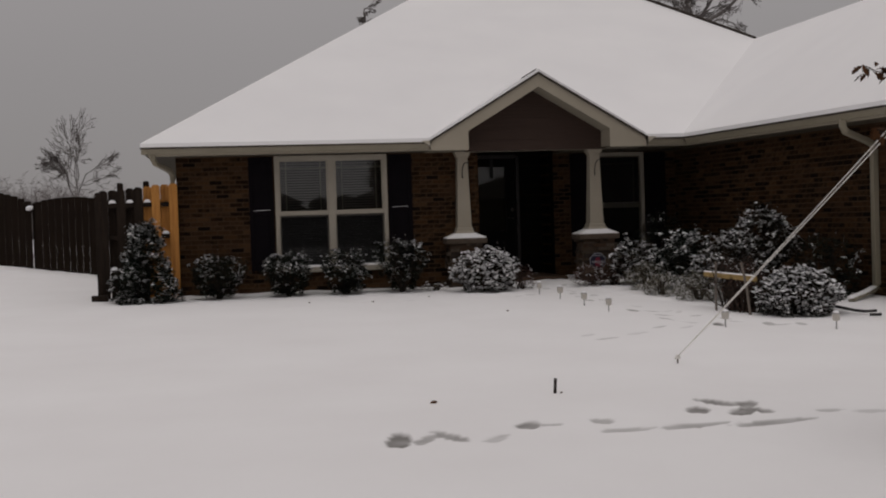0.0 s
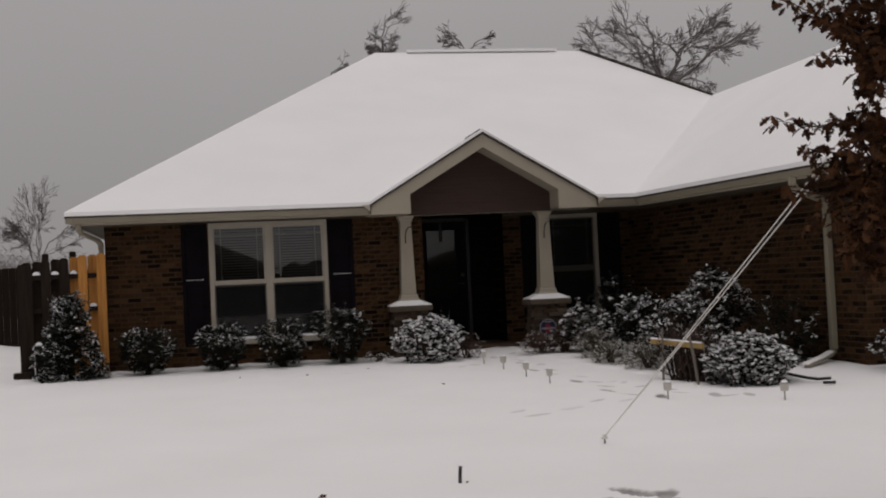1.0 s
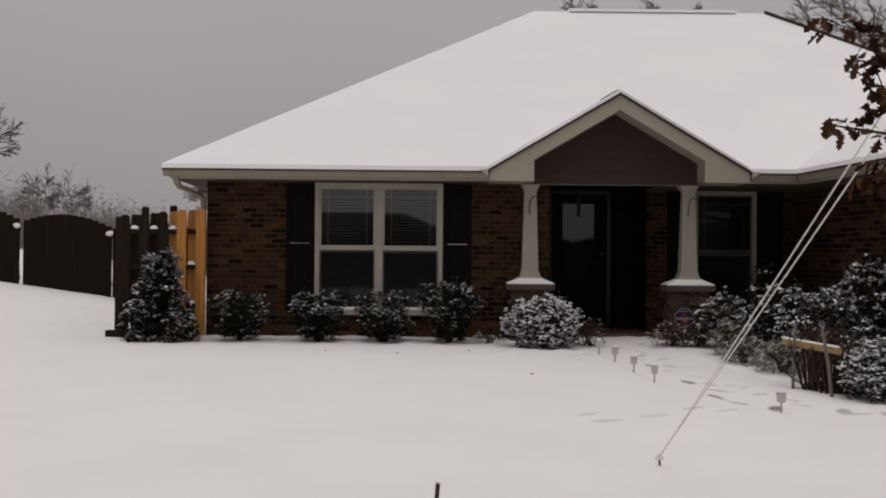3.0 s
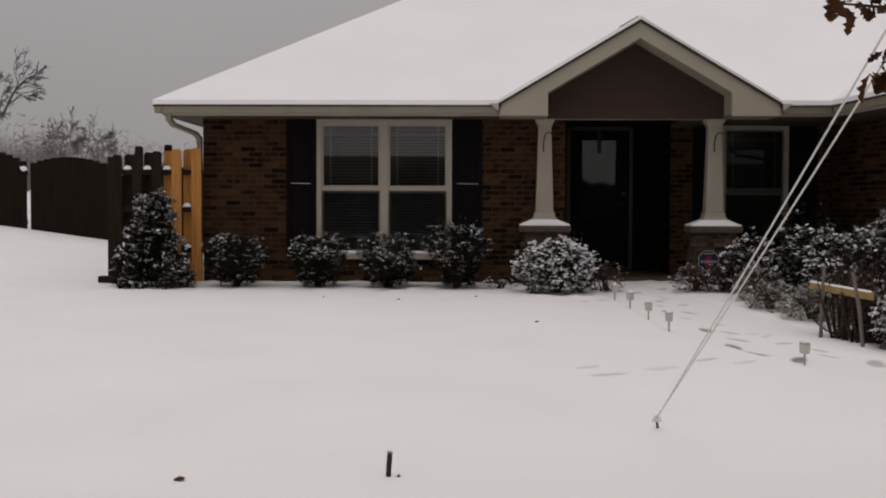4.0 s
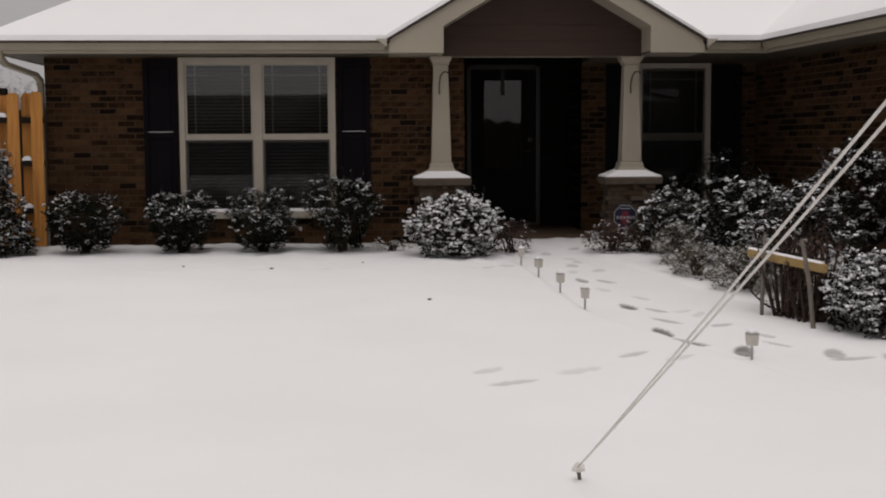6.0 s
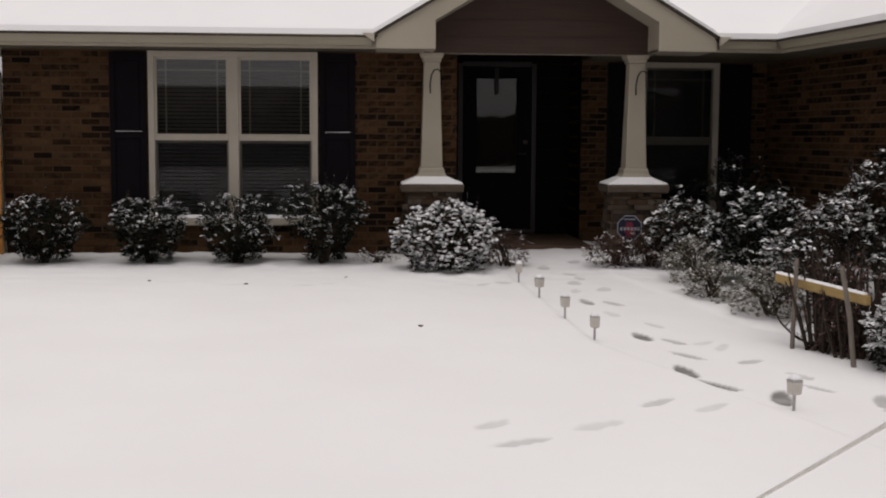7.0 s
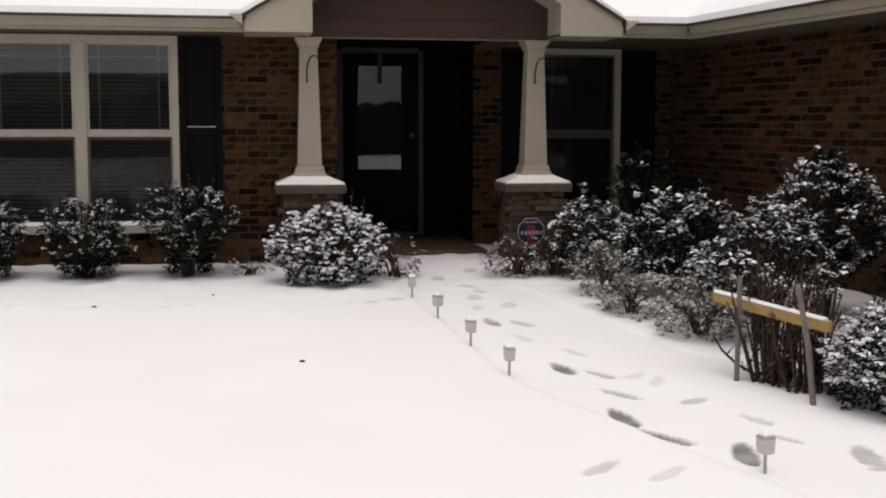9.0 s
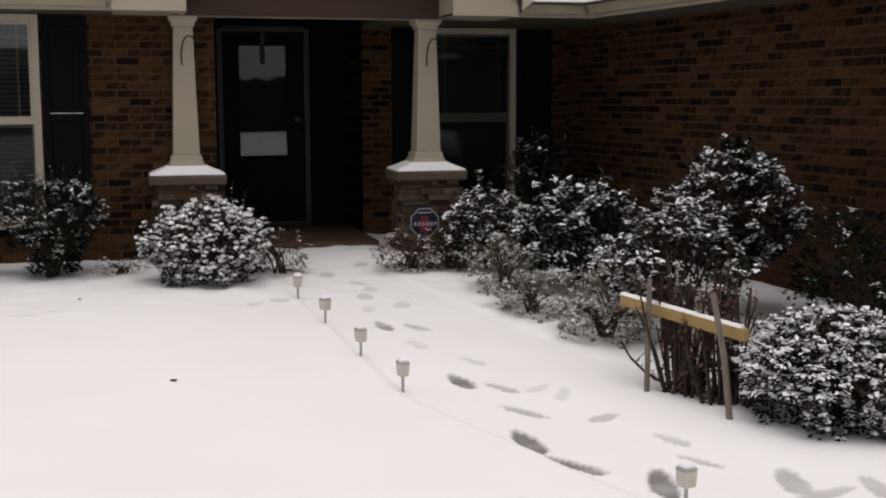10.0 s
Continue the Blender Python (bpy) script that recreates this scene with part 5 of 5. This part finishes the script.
for x, y, s in ((-1.52, -4.6, 0.02), (-3.52, -10.69, 0.03), (-3.0, -2.4, 0.016), (-2.1, -1.9, 0.016), (-3.9, -2.2, 0.016), (-2.5, -10.6, 0.012)):
    tagged(obj("dead_leaf", Mesh().blob((x, y, ground_z(x, y) + 0.006), s, s * 0.7, s * 0.4, rnd, 0.5), M_OAKLEAF), "curled dead leaf lying on the snow", "leaf", "leaves on the snow")

# ---------------- young oak with guy ropes ----------------
TX, TY = -0.88, -13.58
oak = thing("young_oak", (TX, TY, ground_z(TX, TY)), "young oak still hung with dry brown leaves, tied with rope", "tree")
rnd = random.Random(21)
tr, rr = [], []
for i in range(36):
    z = -0.05 + 4.3 * i / 35
    tr.append((0.028 * z + 0.012 * math.sin(z * 2.1), 0.012 * math.cos(z * 1.7), z))
    rr.append((0.047 * (1 - z / 5.2) + 0.004) * (1 + rnd.uniform(-0.07, 0.07) + (0.12 if i in (8, 9, 14) else 0)))
tm = Mesh().tube(tr, rr, 14)
for k in range(34):
    z, a = rnd.uniform(0.1, 1.3), rnd.uniform(0, 6.28)
    tm.blob((0.028 * z + 0.012 * math.sin(z * 2.1) + math.cos(a) * 0.045, 0.012 * math.cos(z * 1.7) + math.sin(a) * 0.045, z), 0.011, 0.011, 0.02, rnd, 0.4)
part("trunk", tm, M_BARK, oak, "grey knobbly bark", smooth=True, fix=False)


def oak_leaf(m, c, d, up, ln):
    """A lobed leaf outline in six folded pieces."""
    d = d.normalized()
    s = d.cross(up)
    s = s.normalized() if s.length > 1e-4 else Vector((1, 0, 0))
    n = s.cross(d)
    half = [(0.0, 0.02), (0.18, 0.10), (0.30, 0.26), (0.40, 0.12), (0.55, 0.34), (0.66, 0.14), (0.80, 0.22), (1.0, 0.0)]
    curl = rnd.uniform(-0.35, 0.1)
    rib = [c + d * ln * u + n * ln * curl * u * u for u, w in half]
    L = [p + s * ln * w + n * ln * w * 0.35 for p, (u, w) in zip(rib, half)]
    R = [p - s * ln * w + n * ln * w * 0.35 for p, (u, w) in zip(rib, half)]
    k = len(half)
    m.add(rib + L + R, [(i, i + 1, k + i + 1, k + i) for i in range(k - 1)] + [(i + 1, i, 2 * k + i, 2 * k + i + 1) for i in range(k - 1)])


lv, br = Mesh(), Mesh()
for k in range(84):
    z = 1.46 + 2.7 * (k / 83) ** 1.25
    a = k * 2.4 + rnd.uniform(-0.4, 0.4)
    # long on the house side, short towards the open lawn
    full = 0.56 + 0.36 * max(0.0, math.sin(a)) - 0.33 * max(0.0, -math.cos(a))
    reach = (full if z < 2.5 else full * max(0.35, 1 - 0.42 * (z - 2.5))) * rnd.uniform(0.7, 1.05)
    b0 = Vector((0.028 * z, 0, z))
    e = Vector((0.028 * z + math.cos(a) * reach, math.sin(a) * reach, z + rnd.uniform(0.0, 0.36)))
    mid = b0.lerp(e, 0.5) + Vector((0, 0, rnd.uniform(-0.02, 0.08)))
    br.tube([b0, mid, e], [0.011, 0.007, 0.003], 5)
    twigs = [(mid, e)]
    for q in range(4):
        p = b0.lerp(e, rnd.uniform(0.35, 0.9))
        f = p + Vector((rnd.uniform(-0.24, 0.24), rnd.uniform(-0.24, 0.24), rnd.uniform(-0.16, 0.2)))
        br.tube([p, f], [0.004, 0.002], 4)
        twigs.append((p, f))
    for p, f in twigs:
        for q in range(25):
            c = p.lerp(f, rnd.uniform(0.1, 1.05)) + Vector((rnd.uniform(-.03, .03), rnd.uniform(-.03, .03), rnd.uniform(-.03, .03)))
            oak_leaf(lv, c, Vector((rnd.uniform(-1, 1), rnd.uniform(-1, 1), rnd.uniform(-1.3, 0.3))), Vector((rnd.uniform(-1, 1), rnd.uniform(-1, 1), rnd.uniform(-0.2, 1))), rnd.uniform(0.045, 0.082))
tagged(part("branch_tangle", br, M_TWIG, oak, fix=False), kind="stuff")
tagged(part("foliage", lv, M_OAKLEAF, oak, "dry russet lobed leaves", fix=False), kind="stuff")
rope = thing("guy_rope", (-1.116, -9.46, ground_z(-1.116, -9.46)), "white double guy rope from a ground peg to the oak", "rope")
zp = ground_z(-1.116, -9.46)
tie = Vector((TX + 0.052 + 1.116, TY + 9.46, 2.18 - zp))
for s in (-1, 1):
    e = tie + Vector((s * 0.05, s * 0.012, 0.02 * s))
    pts = [Vector((0, 0, 0.055)).lerp(e, i / 12) - Vector((0, 0, 0.015 * math.sin(math.pi * i / 12))) for i in range(13)]
    part("strand", Mesh().tube(pts, 0.004, 6), M_ROPE, rope, smooth=True, fix=False)
part("loop", Mesh().tube([tie + Vector((0.055 * math.cos(i * 0.5236), 0.055 * math.sin(i * 0.5236), 0.01 * math.sin(i * 0.5236))) for i in range(13)], 0.0055, 6), M_ROPE, rope, smooth=True, fix=False)
part("peg", Mesh().tube([(0.03, 0.05, -0.1), (0, 0, 0.065)], [0.009, 0.008], 8), M_STICK, rope, "weathered ground peg")
part("knot", Mesh().blob((0, 0, 0.055), 0.03, 0.025, 0.022, rnd, 0.3), M_ROPE, rope)


# ---------------- bare trees and brush beyond ----------------
def bare_tree(x, y, fork, mid, rx, rz, seed, label, thick=0.14, depth=6, fine=0.011):
    """Trunk to the fork, limbs that divide until they fill a rounded crown: mid height, half width, half height."""
    rnd = random.Random(seed)
    base = ground_z(x, y) - 0.1
    t = thing("bare_tree", (x, y, base), label, "tree", "bare trees")
    tk, cr = Mesh(), Mesh()
    top, c = Vector((rnd.uniform(-.1, .1) * rx, 0, fork - base)), Vector((0, 0, mid - base))
    tk.tube([(0, 0, 0), top * 0.5 + Vector((0.03 * rx, 0, 0)), top], [thick, thick * 0.8, thick * 0.65], 8)

    def grow(p, d, ln, r, k):
        e = p + d * ln
        q = e - c
        over = math.sqrt((q.x / rx) ** 2 + (q.y / rx) ** 2 + (q.z / rz) ** 2)
        if over > 1.0:
            e = p.lerp(e, max(0.25, 1.0 / over ** 2))
        bend = p.lerp(e, 0.5) + Vector((rnd.uniform(-1, 1), rnd.uniform(-1, 1), rnd.uniform(-1, 1))) * ln * 0.1
        cr.tube([p, bend, e], [r, r * 0.85, max(fine * 0.5, r * 0.68)], 5 if k > 3 else 3)
        if k == 0:
            return
        for i in range(3):
            out = (e - c + Vector((0, 0, 0.35 * rz))).normalized() * 0.35
            v = (d + out + Vector((rnd.gauss(0, 0.48), rnd.gauss(0, 0.48), rnd.gauss(0.0, 0.4)))).normalized()
            grow(p.lerp(e, 1.0 if i == 0 else rnd.uniform(0.35, 0.95)), v, ln * rnd.uniform(0.62, 0.86), max(fine, r * (0.68 if i == 0 else 0.5)), k - 1)

    for i in range(5):
        a = i * 1.2566 + rnd.uniform(-.4, .4)
        d = Vector((math.cos(a) * rx * 0.75, math.sin(a) * rx * 0.75, rz * rnd.uniform(0.7, 1.3))).normalized()
        grow(top * rnd.uniform(0.93, 1.0), d, 0.62 * max(rx, rz) * rnd.uniform(0.8, 1.1), thick * 0.5, depth - 1)
    part("trunk", tk, M_FARTREE, t, fix=False)
    tagged(part("crown", cr, M_FARTREE, t, "leafless twigs", fix=False), kind="stuff")
    return t


bare_tree(17.5, 35, 9.7, 12.1, 3.3, 2.4, 3, "wide bare tree rising behind the snowy roof", 0.2, 7, 0.012)
bare_tree(3.8, 35, 12.0, 14.2, 1.3, 1.6, 4, "slim bare tree behind the roof ridge", 0.1, 6, 0.011)
bare_tree(9.1, 42, 13.0, 14.2, 1.3, 0.9, 5, "bare treetop just over the roof ridge", 0.08, 6, 0.011)
bare_tree(1.4, 36, 10.8, 11.9, 0.9, 0.9, 6, "bare treetop beside the hip of the roof", 0.08, 6, 0.011)
bare_tree(-11.5, 34, 2.4, 4.6, 1.3, 2.3, 7, "small bare tree beyond the fence", 0.06, 6, 0.009)
bare_tree(-18.0, 34, 2.9, 4.6, 0.75, 1.4, 8, "small bare tree beyond the yard fence", 0.05, 6, 0.008)
bare_tree(-19.4, 34, 3.0, 4.8, 0.8, 1.5, 9, "low bare tree beyond the yard fence", 0.05, 6, 0.008)
bare_tree(-23.2, 36, 5.0, 7.1, 1.9, 1.7, 10, "bare tree behind the neighbour house", 0.14, 6, 0.013)
rnd = random.Random(99)
brush = Mesh()
for k in range(1500):
    x = rnd.uniform(-32, -7)
    y = rnd.uniform(26, 40)
    hh = 1.25 + 1.5 * (0.5 + noise.noise(Vector((x * 0.45, 5, 0)))) + rnd.uniform(-0.4, 0.5)
    b = Vector((x, y, ground_z(x, y)))
    for q in range(3):
        e = b + Vector((rnd.uniform(-.7, .7), rnd.uniform(-.5, .5), hh * rnd.uniform(0.6, 1.1)))
        s = Vector((0.018, 0, 0))
        brush.add([b - s, b + s, e], [(0, 1, 2)])
        for w in range(3):
            p = b.lerp(e, rnd.uniform(0.4, 1))
            f = p + Vector((rnd.uniform(-.4, .4), rnd.uniform(-.3, .3), rnd.uniform(0, .4)))
            brush.add([p, p + Vector((0, 0, 0.03)), f], [(0, 1, 2)])
tagged(obj("brush", brush, M_FARSNOW, fix=False), "frosted leafless brush along the horizon", "brush", kind="stuff")

# ---------------- bricks ----------------
BW, BH, J = 0.194, 0.060, 0.013
UNIT = bpy.data.meshes.new("brick")
e_ = 0.006
u_ = Mesh().add([(0, 0.016, 0), (BW, 0.016, 0), (BW, 0.016, BH), (0, 0.016, BH), (e_ / 2, 0, e_ / 2), (BW - e_ / 2, 0, e_ / 2), (BW - e_ / 2, 0, BH - e_ / 2), (e_ / 2, 0, BH - e_ / 2)],
                [(4, 5, 6, 7), (0, 1, 5, 4), (1, 2, 6, 5), (2, 3, 7, 6), (3, 0, 4, 7)])
UNIT.from_pydata(u_.v, [], u_.f)
UNIT.materials.append(M_BRICK)


def courses(length, z0, z1, holes=()):
    """Running bond: start, width, height of every brick, cut at openings."""
    out, row, z = [], 0, z0
    while z + BH <= z1 + 0.01:
        u = -(BW + J) / 2 * (row % 2)
        while u < length:
            a, b = max(0.0, u), min(length, u + BW)
            for h0, h1, c0, c1 in holes:
                if z + BH > c0 and z < c1 and b > h0 and a < h1:
                    if a < h0 - 0.03:
                        b = h0
                    elif b > h1 + 0.03:
                        a = h1
                    else:
                        b = a
            if b - a > 0.03:
                out.append((a, b, z))
            u += BW + J
        z += BH + J
        row += 1
    return out


def lay(parent, frame_m, bricks, singles):
    """Bricks on one wall: single pieces where singles() holds, the others joined."""
    field = Mesh()
    r = random.Random(3)
    n = 0
    for a, b, z in bricks:
        proud = r.uniform(-0.002, 0.003)
        if n < 300 and singles(a, z):
            o = new("brick", UNIT)
            o.parent = parent
            o.matrix_local = frame_m @ Matrix.Translation((a, -proud, z)) @ Matrix.Diagonal(((b - a) / BW, 1, 1, 1))
            n += 1
        else:
            vs = [frame_m @ Vector((a + x / BW * (b - a), y - proud, z + zz)) for x, y, zz in u_.v]
            field.add(vs, u_.f)
    if field.v:
        tagged(part("brickwork", field, M_BRICKS, parent, fix=False), "brown brickwork", kind="stuff")


def shift(h, x):
    return (h[0] - x, h[1] - x, h[2], h[3])


lay(wall_front, pose(WX0, 0, 0), courses(WX1 - WX0, 0.0, ZE0, [shift((WIN[0] - 0.0, WIN[1] + 0.0, WIN[2] - 0.05, WIN[3]), WX0)]), lambda a, z: a > 2.6 and z > 0.3)
lay(wall_wing, pose(WALL_IN.x, WALL_IN.y, 0, 0, 0, math.degrees(math.atan2(SKEW.y, SKEW.x))), courses((WALL_OUT - WALL_IN).length, -0.15, ZE0), lambda a, z: 2.2 < a < 5.0 and z > 0.75)
lay(wall_room, pose(PORCH_X1, ROOM_Y, 0), courses(3.06 - PORCH_X1, -0.1, ZE0, [shift((BWIN[0], BWIN[1], BWIN[2] - 0.05, BWIN[3]), PORCH_X1)]), lambda a, z: a < 0.4)
DH_ = (DR[0] - 0.03, DR[1] + 0.03)
# recess walls clad in near-black boards that carry the shade as colour
zb = 0.12
while zb < 2.4:
    for xa, xb in (((WX1, DH_[0]), (DH_[1], PORCH_X1)) if zb < DR[3] else ((WX1, PORCH_X1),)):
        part("siding_board", Mesh().prism([(xa, DOOR_Y - 0.004, zb), (xb, DOOR_Y - 0.004, zb), (xb, DOOR_Y + 0.008, zb + 0.178), (xa, DOOR_Y + 0.008, zb + 0.178)], (0, 0.012, 0)), M_SHADESIDING, wall_door)
    part("siding_board", Mesh().prism([(PORCH_X1 - 0.008, ROOM_Y + 0.016, zb), (PORCH_X1 - 0.008, DOOR_Y - 0.006, zb), (PORCH_X1 + 0.002, DOOR_Y - 0.006, zb + 0.178), (PORCH_X1 + 0.002, ROOM_Y + 0.016, zb + 0.178)], (0.01, 0, 0)), M_SHADESIDING, wall_porch_end)
    zb += 0.18
lay(wall_wing_front, pose(WING_X, WING_Y, 0), courses(8.4 - WING_X, -0.15, ZE0, [shift((GWIN[0], GWIN[1], GWIN[2] - 0.05, GWIN[3]), WING_X)]), lambda a, z: False)
lay(wall_left, pose(WX0, 3.0, 0, 0, 0, -90), courses(3.0, 0.0, ZE0), lambda a, z: False)
lay(wall_porch_side, pose(WX1, 0.0, 0, 0, 0, 90), courses(DOOR_Y, 0.1, 2.42), lambda a, z: False)
